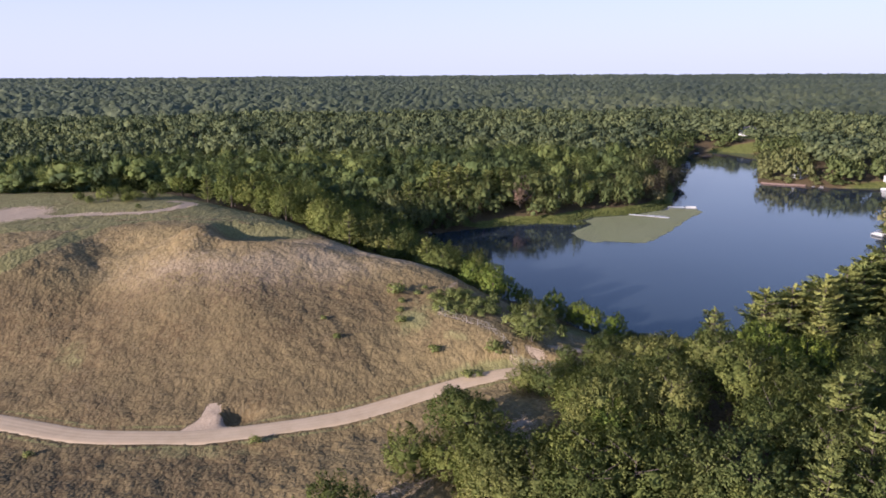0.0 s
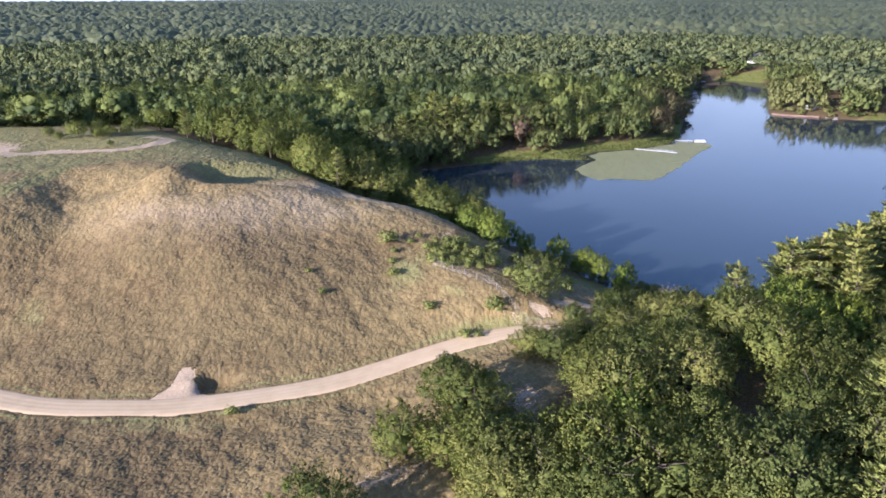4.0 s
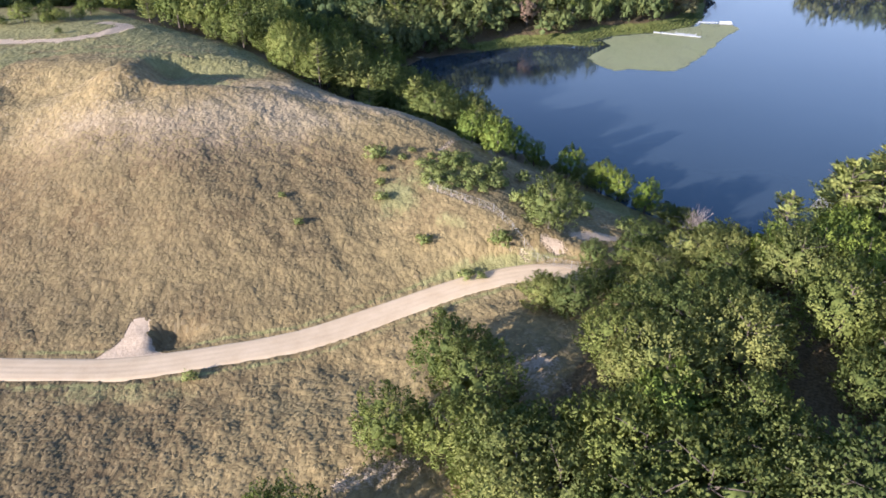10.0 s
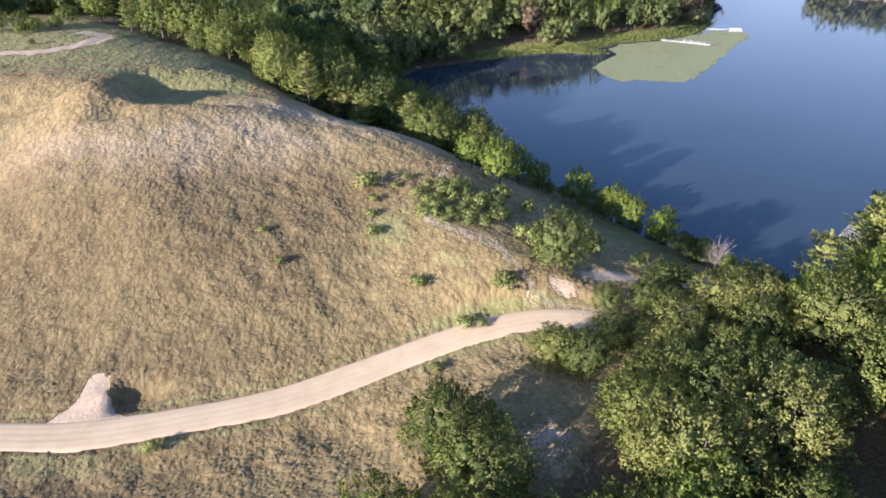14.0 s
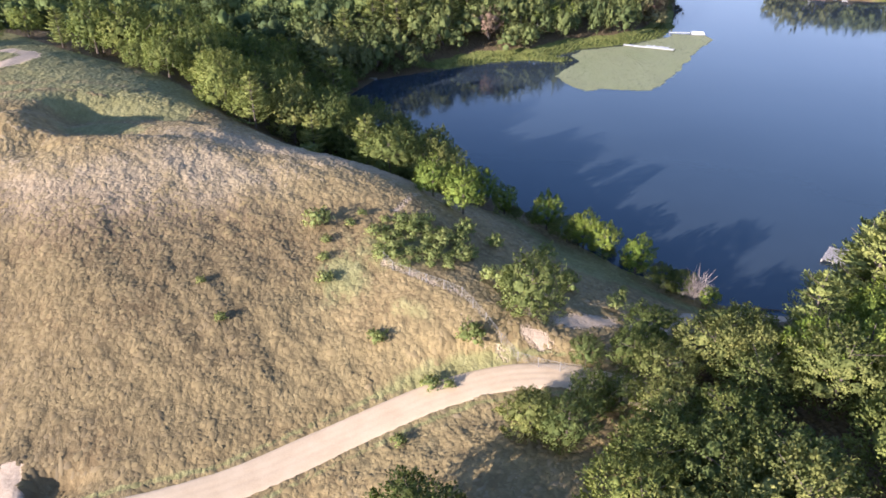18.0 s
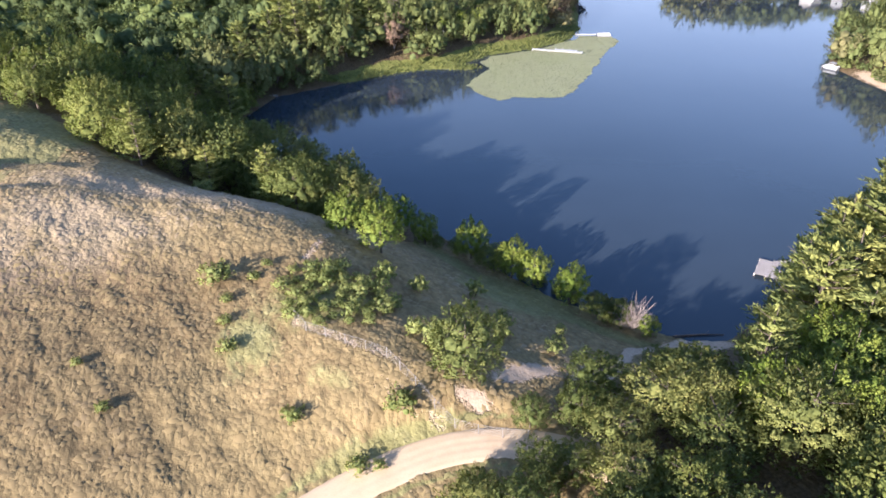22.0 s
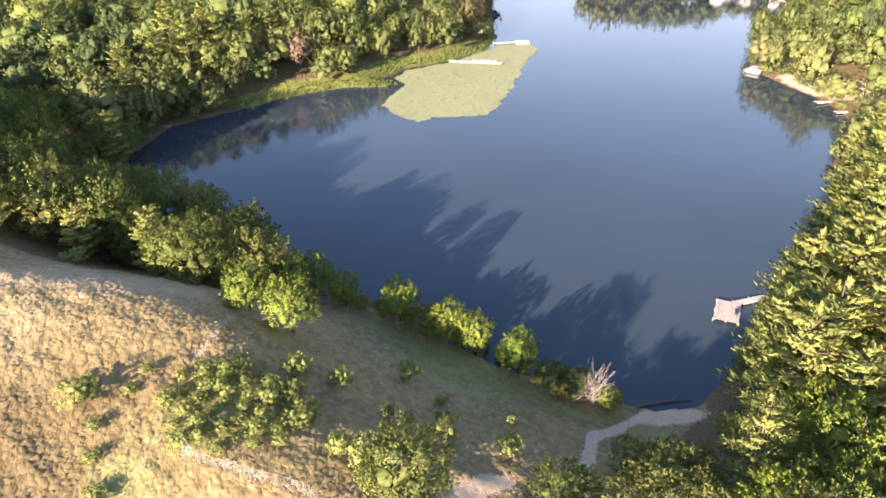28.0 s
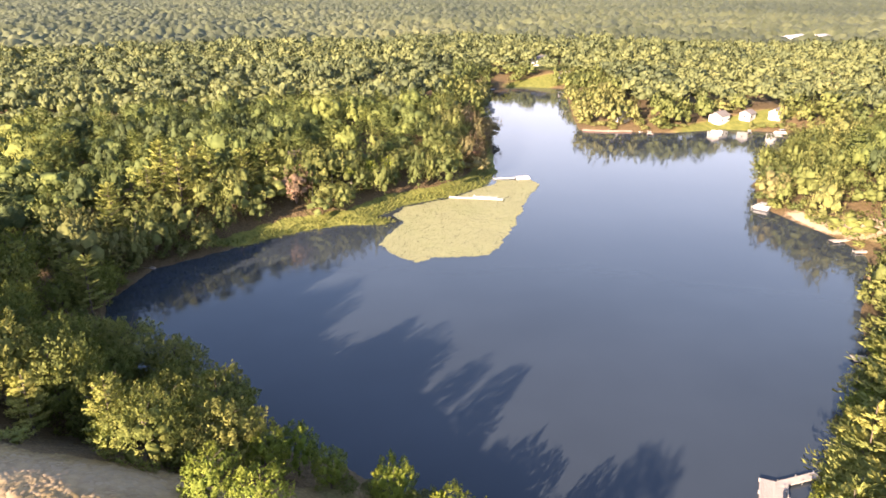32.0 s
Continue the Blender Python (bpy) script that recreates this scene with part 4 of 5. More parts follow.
for x, y, h in ((-20.6, 283, 15), (-14, 310, 17), (-6, 335, 18), (3, 338, 20), (12, 342, 19), (22, 348, 17), (-2, 345, 20), (8, 350, 19), (-16, 328, 17), (30, 352, 17)):
    plant("pine", x, y, h, "tall layered green pine beside the cove", group="pines", wide=1.0)
for x, y, h in ((47, 352, 11), (52, 355, 12), (58, 352, 10), (66, 357, 11), (73, 360, 11), (44, 349, 9)):
    plant("birch", x, y, h, "slender pale-stemmed birch on the marshy bank", group="birches")
for x, y, h in ((110, 374, 9), (114, 380, 10), (119, 388, 11), (123, 396, 11), (105, 376, 8), (98, 366, 8), (46, 344, 5)):
    plant("rust", x, y, h, "rusty red-leaved tree on the lake bank", group="red trees")


# ---- woods past those, as one mesh a band ----
def crown_pattern(r, tufts, per, leaf, full):
    if full:
        return leafy(r, np.array([0.5, 0.5, 0.52]), np.array([0, 0, 0.46]), tufts, per, 0.36, leaf, -0.8, 9, rounded=0.9, core=(0.45, 0.72))
    return leafy(r, np.array([0.5, 0.5, 0.44]), np.array([0, 0, 0.54]), tufts, per, 0.36, leaf, -0.45, 8, rounded=0.9, core=(0.6, 0.95))


def woods(name, spots, tallness, width, tufts, per, leaf, label, leaves=None, redder=None, patterns=8, seed=1, full=False):
    r = np.random.default_rng(seed)
    V, F, T, N, U, base = [], [], [], [], [], 0
    kind = r.integers(patterns, size=len(spots))
    for k in range(patterns):
        pv, pf, pn, pt = crown_pattern(r, tufts, per, leaf, full)
        q = spots[kind == k]
        q = q[r.random(len(q)) > 0.1 + 0.3 * smooth(0.52, 0.66, fbm(q[:, 0], q[:, 1], 38, 91))]
        if not len(q):
            continue
        a = r.uniform(0, 6.283, len(q))
        big = fbm(q[:, 0], q[:, 1], 60, 71)
        w = width * r.choice([0.7, 0.95, 1.1, 1.4], len(q)) * r.uniform(0.85, 1.15, len(q))
        h = tallness * r.uniform(0.6, 1.35, len(q)) * (0.65 + 0.7 * big)
        c, s = np.cos(a)[:, None], np.sin(a)[:, None]
        z = height(q[:, 0], q[:, 1])
        v = np.stack([(pv[:, 0] * c - pv[:, 1] * s) * w[:, None] + q[:, :1], (pv[:, 0] * s + pv[:, 1] * c) * w[:, None] + q[:, 1:2], pv[:, 2] * h[:, None] + z[:, None]], -1)
        t = np.clip(0.6 * r.random(len(q)) + 1.5 * (fbm(q[:, 0], q[:, 1], 70, 83) - 0.42), 0, 0.68)
        t = np.where(r.random(len(q)) < 0.006, 0.88, t)
        if redder is not None:
            t = np.where(redder(q[:, 0], q[:, 1]) > r.random(len(q)), r.uniform(0.8, 1.0, len(q)), t)
        V.append(v.reshape(-1, 3))
        F.append((pf[None] + (base + np.arange(len(q)) * len(pv))[:, None, None]).reshape(-1, 3))
        T.append(np.repeat(t, len(pv)))
        U.append(np.tile(pt, len(q)))
        N.append(np.stack([pn[:, 0] * c - pn[:, 1] * s, pn[:, 0] * s + pn[:, 1] * c, np.broadcast_to(pn[:, 2], (len(q), len(pn)))], -1).reshape(-1, 3))
        base += len(q) * len(pv)
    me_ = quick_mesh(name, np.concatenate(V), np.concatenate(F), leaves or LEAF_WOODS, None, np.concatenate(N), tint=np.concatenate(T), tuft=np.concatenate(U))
    return tagged(new(name, me_), label, "forest", kind="stuff")


def pine_woods(name, spots, label):
    r = np.random.default_rng(21)
    pv, pf, pn, pt = pine_crown(r, 15.0, 4.0, 2.5, 0.2)
    a, s = r.uniform(0, 6.283, len(spots)), r.uniform(0.8, 1.2, len(spots))
    c, n = np.cos(a)[:, None], np.sin(a)[:, None]
    z = height(spots[:, 0], spots[:, 1])[:, None]
    v = np.stack([(pv[:, 0] * c - pv[:, 1] * n) * s[:, None] + spots[:, :1], (pv[:, 0] * n + pv[:, 1] * c) * s[:, None] + spots[:, 1:2], pv[:, 2] * s[:, None] + z], -1)
    f = (pf[None] + (np.arange(len(spots)) * len(pv))[:, None, None]).reshape(-1, 3)
    nn = np.stack([pn[:, 0] * c - pn[:, 1] * n, pn[:, 0] * n + pn[:, 1] * c, np.broadcast_to(pn[:, 2], (len(spots), len(pn)))], -1)
    me_ = quick_mesh(name, v.reshape(-1, 3), f, LEAF_WOODS, None, nn.reshape(-1, 3), tint=np.repeat(r.uniform(0.2, 0.6, len(spots)), len(pv)), tuft=np.tile(pt, len(spots)))
    return tagged(new(name, me_), label, "forest", kind="stuff")


def wedge(p, near, far):
    r = np.hypot(p[:, 0], p[:, 1] - 60)
    a = np.degrees(np.arctan2(p[:, 0], p[:, 1] - 60))
    return p[(r >= near) & (r < far) & (a > -38) & (a < 55)]


p = spread(-380, 420, 100, 480, 8.2, 11)
p = p[wooded(p, 0.8)]
p = wedge(p, 0, 430)
p = p[~((p[:, 0] < 40) & (p[:, 0] > -120) & (p[:, 1] < 300) & (p[:, 1] > 190))]
p = p[~((p[:, 0] < 130) & (p[:, 0] > 0) & (p[:, 1] < 205))]
s = shore_distance(p[:, 0], p[:, 1])
p, s = p[(p[:, 0] < 120) | (p[:, 1] > 262) | (s > 5)], s[(p[:, 0] < 120) | (p[:, 1] > 262) | (s > 5)]
p, s = p[(s > 5.5) | (p[:, 0] < 8) | (p[:, 0] > 124) | (p[:, 1] < 312) | (p[:, 1] > 395)], s[(s > 5.5) | (p[:, 0] < 8) | (p[:, 0] > 124) | (p[:, 1] < 312) | (p[:, 1] > 395)]
q = spread(-60, 420, 190, 700, 4.4, 14)
d = shore_distance(q[:, 0], q[:, 1])
q = q[(d > 0.4) & (d < 8) & wooded(q, 0.4) & ~((q[:, 0] < 62) & (q[:, 1] < 215)) & ~((q[:, 1] > 320) & (q[:, 1] < 400) & (q[:, 0] < 128) & (q[:, 0] > 10) & (d < 8))]
woods("shore_bushes", q, 3.6, 4.6, 22, 8, 0.17, "green bushes crowding the lake shore", LEAF_BANK, lambda x, y: 0.03 + 0 * x, seed=19, full=True)
bank = (s < 16) & (p[:, 0] < 190) & (p[:, 1] > 320)
woods("bank_trees", p[bank], 11.5, 9.6, 64, 12, 0.095, "mixed light green and rusty trees along the lake bank", LEAF_BANK, lambda x, y: 0.08 + 0.75 * smooth(92, 112, x) * smooth(165, 140, x), seed=5, full=True)
p, s = p[~bank], s[~bank]
bank = s < 28
woods("shore_trees", p[bank], 13.0, 11.0, 64, 12, 0.095, "light green broadleaf trees down to the water", LEAF_BANK, lambda x, y: 0.012 + 0 * x, seed=15, full=True)
pines = np.random.default_rng(2).random(len(p)) < 0.15
woods("woodland", p[~bank & ~pines], 13.5, 11.0, 50, 11, 0.10, "dense green broadleaf woodland", seed=6)
pine_woods("pine_woodland", p[~bank & pines], "tall pines among the broadleaf woodland")
p = spread(-900, 1000, 250, 1100, 10.4, 12)
p = wedge(p[wooded(p, 0.8)], 430, 900)
bank = shore_distance(p[:, 0], p[:, 1]) < 26
woods("far_shore_trees", p[bank], 14, 12.0, 26, 6, 0.19, "light green trees round the far end of the lake", LEAF_BANK, lambda x, y: 0.01 + 0 * x, seed=17, full=True)
woods("far_woodland", p[~bank], 13.5, 13.0, 16, 4, 0.24, "dense green woodland reaching far back", LEAF_FAR_HAZE, seed=7)
# beyond that the canopy is one uneven sheet of crowns
turn_, out_ = np.meshgrid(np.radians(np.linspace(-40, 57, 1100)), 860 * 1.0115 ** np.arange(152))
FX, FY = (out_ * np.sin(turn_)).ravel(), (60 + out_ * np.cos(turn_)).ravel()
FX, FY = FX + 6 * (vnoise(FX, FY, 5, 3) - 0.5), FY + 6 * (vnoise(FX, FY, 5, 4) - 0.5)
CELL = 13.5
ci, cj = np.floor(FX / CELL), np.floor(FY / CELL)
rise_, tone = np.zeros(len(FX)), np.zeros(len(FX))
for a in (-1, 0, 1):
    for b in (-1, 0, 1):
        u, v = ci + a, cj + b
        dx, dy = FX - (u + 0.15 + 0.7 * hash2(u, v, 1)) * CELL, FY - (v + 0.15 + 0.7 * hash2(u, v, 2)) * CELL
        h = 8 + 7 * hash2(u, v, 3) ** 1.5 - 7 * (dx * dx + dy * dy) / (0.72 * CELL) ** 2
        tone = np.where(h > rise_, hash2(u, v, 4), tone)
        rise_ = np.maximum(rise_, h)
rise_ = rise_ + 2.2 * (vnoise(FX, FY, 3.1, 5) - 0.5) + 13 * (fbm(FX, FY, 210, 6) - 0.5) - 7 * smooth(0.62, 0.74, fbm(FX, FY, 120, 16))
FZ = height(FX, FY) + np.where(wooded(np.stack([FX, FY], 1), 3), rise_, -4)
n = turn_.shape[1]
c = (np.arange(len(FX) // n - 1)[:, None] * n + np.arange(n - 1)).ravel()
me = quick_mesh("distant_woodland", np.stack([FX, FY, FZ], 1), np.stack([c, c + n, c + n + 1, c + 1], 1), LEAF_HORIZON_HAZE, np.ones(len(c), bool), tint=np.clip(0.45 * tone + 1.5 * (fbm(FX, FY, 260, 8) - 0.4), 0, 1), tuft=vnoise(FX, FY, 5.5, 12))
tagged(new("distant_woodland", me), "dark green woodland canopy reaching the horizon, haze put into its colour", "forest", kind="stuff")


# ---- dry grass on the dune, reeds and lily pads ----
def mounds(name, spots, wide, tall, material_, label, tint, seed):
    """Low rounded tussocks lying on the slope, joined."""
    r = np.random.default_rng(seed)
    x, y = spots.T
    z = height(x, y)
    gx_, gy_ = (height(x + 0.4, y) - z) / 0.4, (height(x, y + 0.4) - z) / 0.4
    n = len(spots)
    a = np.linspace(0, 6.283, 7)[:6] + r.uniform(0, 6, (n, 1))
    w = wide * r.uniform(0.5, 1.4, (n, 1)) * r.uniform(0.5, 1.5, (n, 6)) * np.array([1.3, 0.8, 0.8, 1.3, 0.8, 0.8])
    dx, dy = np.cos(a) * w, np.sin(a) * w
    lean = r.normal(size=(n, 2)) * 0.12
    top = tall * r.uniform(0.5, 1.4, n)
    v, q = np.zeros((n, 7, 3)), np.zeros((n, 7, 3))
    v[:, 0] = np.stack([x + lean[:, 0], y + lean[:, 1], z + top], -1)
    v[:, 1:] = np.stack([x[:, None] + dx, y[:, None] + dy, z[:, None] + gx_[:, None] * dx + gy_[:, None] * dy - 0.05], -1)
    up = unit(np.stack([-gx_, -gy_, np.ones(n)], -1))
    q[:, 0] = up
    q[:, 1:] = unit(np.stack([np.cos(a), np.sin(a), 0 * a], -1) * 0.46 + up[:, None])
    k = np.arange(6)
    f = np.stack([0 * k, k + 1, (k + 1) % 6 + 1], -1)
    f = (f[None] + (np.arange(n) * 7)[:, None, None]).reshape(-1, 3)
    me_ = quick_mesh(name, v.reshape(-1, 3), f, material_, None, q.reshape(-1, 3), tint=np.repeat(tint, 7))
    return tagged(new(name, me_), label, "grass", kind="stuff")


def tussocks(name, spots, blades, tall, wide, material_, label, tint, seed, category="grass", lean=0.55):
    """Small tussocks of folded blades, joined."""
    r = np.random.default_rng(seed)
    n = len(spots)
    z = height(spots[:, 0], spots[:, 1])
    a = r.uniform(0, 6.283, (n, blades))
    s = r.uniform(0.6, 1.35, (n, 1)) * np.ones((1, blades))
    d = np.stack([np.cos(a) * lean, np.sin(a) * lean, np.ones_like(a)], -1) + r.normal(size=(n, blades, 3)) * 0.2
    c = np.stack([spots[:, :1] + np.cos(a) * wide * 0.5 * s, spots[:, 1:2] + np.sin(a) * wide * 0.5 * s, z[:, None] + 0.42 * tall * s], -1)
    nrm = np.stack([np.cos(a), np.sin(a), 0 * a + 0.4], -1)
    v, f = cards(c.reshape(-1, 3), d.reshape(-1, 3), nrm.reshape(-1, 3), (tall * s).ravel(), (wide * 0.55 * s).ravel(), 0.1)
    me_ = quick_mesh(name, v, f, material_, tint=np.repeat(np.repeat(tint, blades), 4))
    return tagged(new(name, me_), label, category, kind="stuff")


p = spread(-165, 64, 84, 262, 0.86, 41)
z = ground_zones(p[:, 0], p[:, 1])
d, _ = to_line(p[:, 0], p[:, 1], ROAD)
dense = 0.3 + 0.9 * fbm(p[:, 0], p[:, 1], 3.0, 43, 2)
keep = inside(p[:, 0], p[:, 1], OPEN) & (d > 3.0) & (shore_distance(p[:, 0], p[:, 1]) > 2) & (z["sand"] < 0.45)
keep &= np.random.default_rng(5).random(len(p)) < dense * np.where(z["sand"] > 0.25, 0.4, 1.0) * np.where(z["green"] > 0.4, 0.5, 1.0)
p = p[keep]
green = z["green"][keep] > 0.5
tint = np.clip(0.35 + 0.35 * fbm(p[:, 0], p[:, 1], 9, 45) + 0.25 * np.random.default_rng(6).random(len(p)) - 0.45 * np.clip(z["heath"][keep], 0, 1) + 0.5 * z["pale"][keep], 0, 1)
mounds("dry_grass", p[~green], 0.48, 0.14, STRAW, "tussocks of dry straw-coloured dune grass", tint[~green], 8)
mounds("green_grass", p[green], 0.5, 0.1, GREEN_BLADES, "tufts of greener grass in the hollows and by the lake", tint[green], 9)
p = spread(5, 128, 300, 392, 1.5, 51)
s = shore_distance(p[:, 0], p[:, 1])
p = p[(s > -2.4) & (s < 5) & (p[:, 1] + 0.25 * p[:, 0] > 322) & (p[:, 0] < 124)]
tussocks("reeds", p, 7, 0.75, 0.5, REED, "yellow-green reeds along the marshy lake bank", np.random.default_rng(3).random(len(p)), 10, "reeds", 0.35)

LILIES = plan([(81, 439), (86, 424), (90, 414), (98, 417), (108, 415), (120, 413), (130, 424), (146, 446), (163, 474), (176, 490), (188, 506), (186, 519), (170, 521), (158, 511), (136, 497), (106, 489), (97, 478), (99, 466)])
p = spread(50, 135, 286, 370, 0.62, 61)
edge, _ = to_line(p[:, 0], p[:, 1], np.vstack([LILIES, LILIES[:1]]))
edge = np.where(inside(p[:, 0], p[:, 1], LILIES), edge, -edge)
r = np.random.default_rng(62)
p = p[(edge + 3.2 * (fbm(p[:, 0], p[:, 1], 6, 63) - 0.5) > 0) & (shore_distance(p[:, 0], p[:, 1]) < -0.3) & (r.random(len(p)) < 0.85 + 0.9 * fbm(p[:, 0], p[:, 1], 9, 64))]
k = np.arange(7)
rim = np.stack([np.cos(k * 0.95 + 0.3), np.sin(k * 0.95 + 0.3)], -1)
size, turn = r.uniform(0.34, 0.58, len(p)), r.uniform(0, 6.28, len(p))
ca, sa = np.cos(turn)[:, None], np.sin(turn)[:, None]
top = r.uniform(0.015, 0.06, len(p))
v = np.zeros((len(p), 8, 3))
v[:, 0, :2], v[:, 0, 2] = p, top
v[:, 1:, 0] = p[:, :1] + (rim[:, 0] * ca - rim[:, 1] * sa) * size[:, None]
v[:, 1:, 1] = p[:, 1:2] + (rim[:, 0] * sa + rim[:, 1] * ca) * size[:, None]
v[:, 1:, 2] = top[:, None] + r.uniform(-0.01, 0.03, (len(p), 7))
f = np.array([(0, j, j + 1) for j in range(1, 7)])
f = (f[None] + (np.arange(len(p)) * 8)[:, None, None]).reshape(-1, 3)
me = quick_mesh("lily_pads", v.reshape(-1, 3), f, PAD, tint=np.repeat(np.clip(fbm(p[:, 0], p[:, 1], 7, 65) + 0.3 * (r.random(len(p)) - 0.5), 0, 1), 8))
tagged(new("lily_pads", me), "mat of pale green lily pads floating on the lake", "lily pads", kind="stuff")


# ---- docks and boats ----
def deck_part(t, length, width, z=0.5, x0=0.0, y0=0.0, section=2.4, name="deck_section", material_=PLANK):
    n = max(1, round(length / section))
    for k in range(n):
        bm = bmesh.new()
        for j in range(8):
            box(bm, (length / n / 8 - 0.02, width, 0.05), (x0 + (k + (j + 0.5) / 8) * length / n, y0, z))
        box(bm, (length / n, 0.08, 0.14), (x0 + (k + 0.5) * length / n, y0 - width / 2 + 0.05, z - 0.1))
        box(bm, (length / n, 0.08, 0.14), (x0 + (k + 0.5) * length / n, y0 + width / 2 - 0.05, z - 0.1))
        part(name, bm, material_, t)


def posts(t, spots, low=-1.6, high=0.8, r=0.07, material_=METAL):
    for x, y in spots:
        part("post", tube(bmesh.new(), (x, y, low), (x, y, high), r, r, 8), material_, t)


def dock(x, y, heading, length, width, label, high=0.8, wide_end=0.0, material_=PLANK):
    t = thing("dock", x, y, 0, heading, 1, label, "dock", "docks")
    deck_part(t, length, width, material_=material_)
    n = max(2, round(length / 3) + 1)
    posts(t, [(k * length / (n - 1) - 0.1 * (k == n - 1) + 0.1 * (k == 0), q * (width / 2 + 0.06)) for k in range(n) for q in (-1, 1)], high=high)
    if wide_end:
        deck_part(t, wide_end, wide_end, 0.51, length, 0, wide_end, "platform", material_)
    return t


def pontoon_boat(x, y, heading, label, length=6.0, canopy=True):
    t = thing("pontoon_boat", x, y, 0, heading, 1, label, "boat", "boats")
    for q in (-0.85, 0.85):
        bm = tube(bmesh.new(), (-length / 2, q, 0.15), (length / 2 - 0.6, q, 0.15), 0.32, 0.32, 10)
        tube(bm, (length / 2 - 0.6, q, 0.15), (length / 2, q, 0.3), 0.32, 0.08, 10)
        part("pontoon", bm, METAL, t)
    part("deck", box(bmesh.new(), (length, 2.4, 0.1), (0, 0, 0.52), bevel=0.02), WHITE, t)
    for size, at in (((length - 0.6, 0.06, 0.6), (-0.2, 1.15, 0.9)), ((length - 0.6, 0.06, 0.6), (-0.2, -1.15, 0.9)), ((0.06, 2.3, 0.6), (-length / 2 + 0.1, 0, 0.9)), ((0.06, 2.3, 0.6), (length / 2 - 0.5, 0, 0.9))):
        part("side_panel", box(bmesh.new(), size, at), WHITE, t)
    for q in (-0.75, 0.75):
        part("seat", box(bmesh.new(), (1.8, 0.6, 0.5), (-length / 4, q, 0.8), bevel=0.06), SIDING, t)
    part("motor", box(bmesh.new(), (0.4, 0.35, 0.8), (-length / 2 - 0.25, 0, 0.7), bevel=0.06), GLASS_DARK, t)
    if canopy:
        c = part("canopy", box(bmesh.new(), (2.6, 2.4, 0.08), (-0.6, 0, 2.3), bevel=0.03), SIDING, t)
        for q in (-1.1, 1.1):
            for u in (-1.7, 0.5):
                part("canopy_pole", tube(bmesh.new(), (u, q, 0.6), (u * 0.9, q, 2.3), 0.025, 0.025, 6), METAL, t)
    return t


def rowboat(x, y, heading, label, hull=WHITE, length=3.8):
    t = thing("rowboat", x, y, 0, heading, 1, label, "boat", "boats")
    bm = bmesh.new()
    rows = []
    for s in np.linspace(-1, 1, 9):
        w = 0.62 * (1 - max(s, 0) ** 2.2) * (1 if s > -0.9 else 0.9) + 0.03
        keel = -0.12 + 0.25 * max(s, 0) ** 3
        rows.append([bm.verts.new((s * length / 2, q * w, z)) for q, z in ((-1, 0.42), (-0.92, 0.1), (0, keel), (0.92, 0.1), (1, 0.42))])
    for a, b in zip(rows, rows[1:]):
        for k in range(4):
            bm.faces.new((a[k], a[k + 1], b[k + 1], b[k]))
    bm.faces.new(rows[0])
    bmesh.ops.solidify(bm, geom=bm.faces[:], thickness=0.04)
    part("hull", bm, hull, t)
    for s in (-0.5, 0.2):
        part("bench", box(bmesh.new(), (0.28, 1.05, 0.05), (s * length / 2, 0, 0.3)), PLANK, t)
    return t


H = lambda a, b: math.degrees(math.atan2(b[1] - a[1], b[0] - a[0]))
d1 = dock(92.5, 347.8, H((93, 347), (110, 337.5)), 19.5, 1.6, "long pale dock reaching out over lily pads", 0.9, material_=WHITE)
deck_part(d1, 8.5, 1.7, 0.52, 8.5, 1.7, 2.8, "side_platform", WHITE)
posts(d1, [(8.7 + 2.75 * k, 2.6) for k in range(4)] + [(8.7 + 2.75 * k, 0.9) for k in range(4)], high=1.1, r=0.08, material_=WHITE)
dock(117.5, 367.0, H((117.5, 367), (129, 365)), 9.0, 1.3, "pale dock with a boat tied at its end", material_=WHITE)
pontoon_boat(128.5, 363.0, -12, "white pontoon boat tied to a dock", 5.6, False)
e = dock(190.5, 303.2, 205, 5.0, 1.5, "small pale dock below the wooded point", 1.1)
pontoon_boat(187.5, 299.2, 115, "grey pontoon boat beside a small dock", 5.2)
dock(191.5, 264.0, 172, 6.5, 1.5, "pale dock running out from the sand beach", 0.9, 2.2)
dock(187.5, 254.5, 165, 6.0, 1.5, "pale dock at the end of the sand beach", 0.9)
dock(137.5, 204.5, 150, 5.5, 1.8, "small wooden dock under the pines", 0.8, 2.6)
dock(216.0, 441.0, 200, 5.0, 1.4, "small dock below the red stone bank", 1.0)
dock(231.5, 431.5, 240, 6.0, 1.5, "pale dock with a square platform", 1.0, 3.0)
dock(268.0, 421.5, 230, 7.0, 1.4, "pale dock in front of a white house", 1.0)
dock(283.0, 417.0, 230, 7.0, 1.4, "pale dock in front of the lake houses", 1.0)
dock(296.0, 408.0, 235, 8.0, 1.5, "long pale dock in front of the lake houses", 1.0, 2.4)
for x, y, h, ln in ((159, 478, -20, 6), (168, 500, -25, 7), (173, 520, -25, 7), (178, 538, -30, 8)):
    dock(x, y, h, ln, 1.4, "pale dock on the far west shore", 1.0)
for x, y, h, c in ((167, 499, 60, True), (181, 524, 55, False), (186, 540, 60, True), (291, 404, 150, True), (262, 417, 140, False)):
    pontoon_boat(x, y, h, "white pontoon boat moored beside a dock", 6.0, c)
rowboat(-6.5, 309.5, -25, "white rowing boat drawn up at the cove")
rowboat(155.5, 457.5, -30, "dark rowing boat on the open water", GLASS_DARK)
rowboat(228, 433, 20, "white rowing boat beside a dock")
rowboat(219.5, 617, 10, "white rowing boat on the far shore")
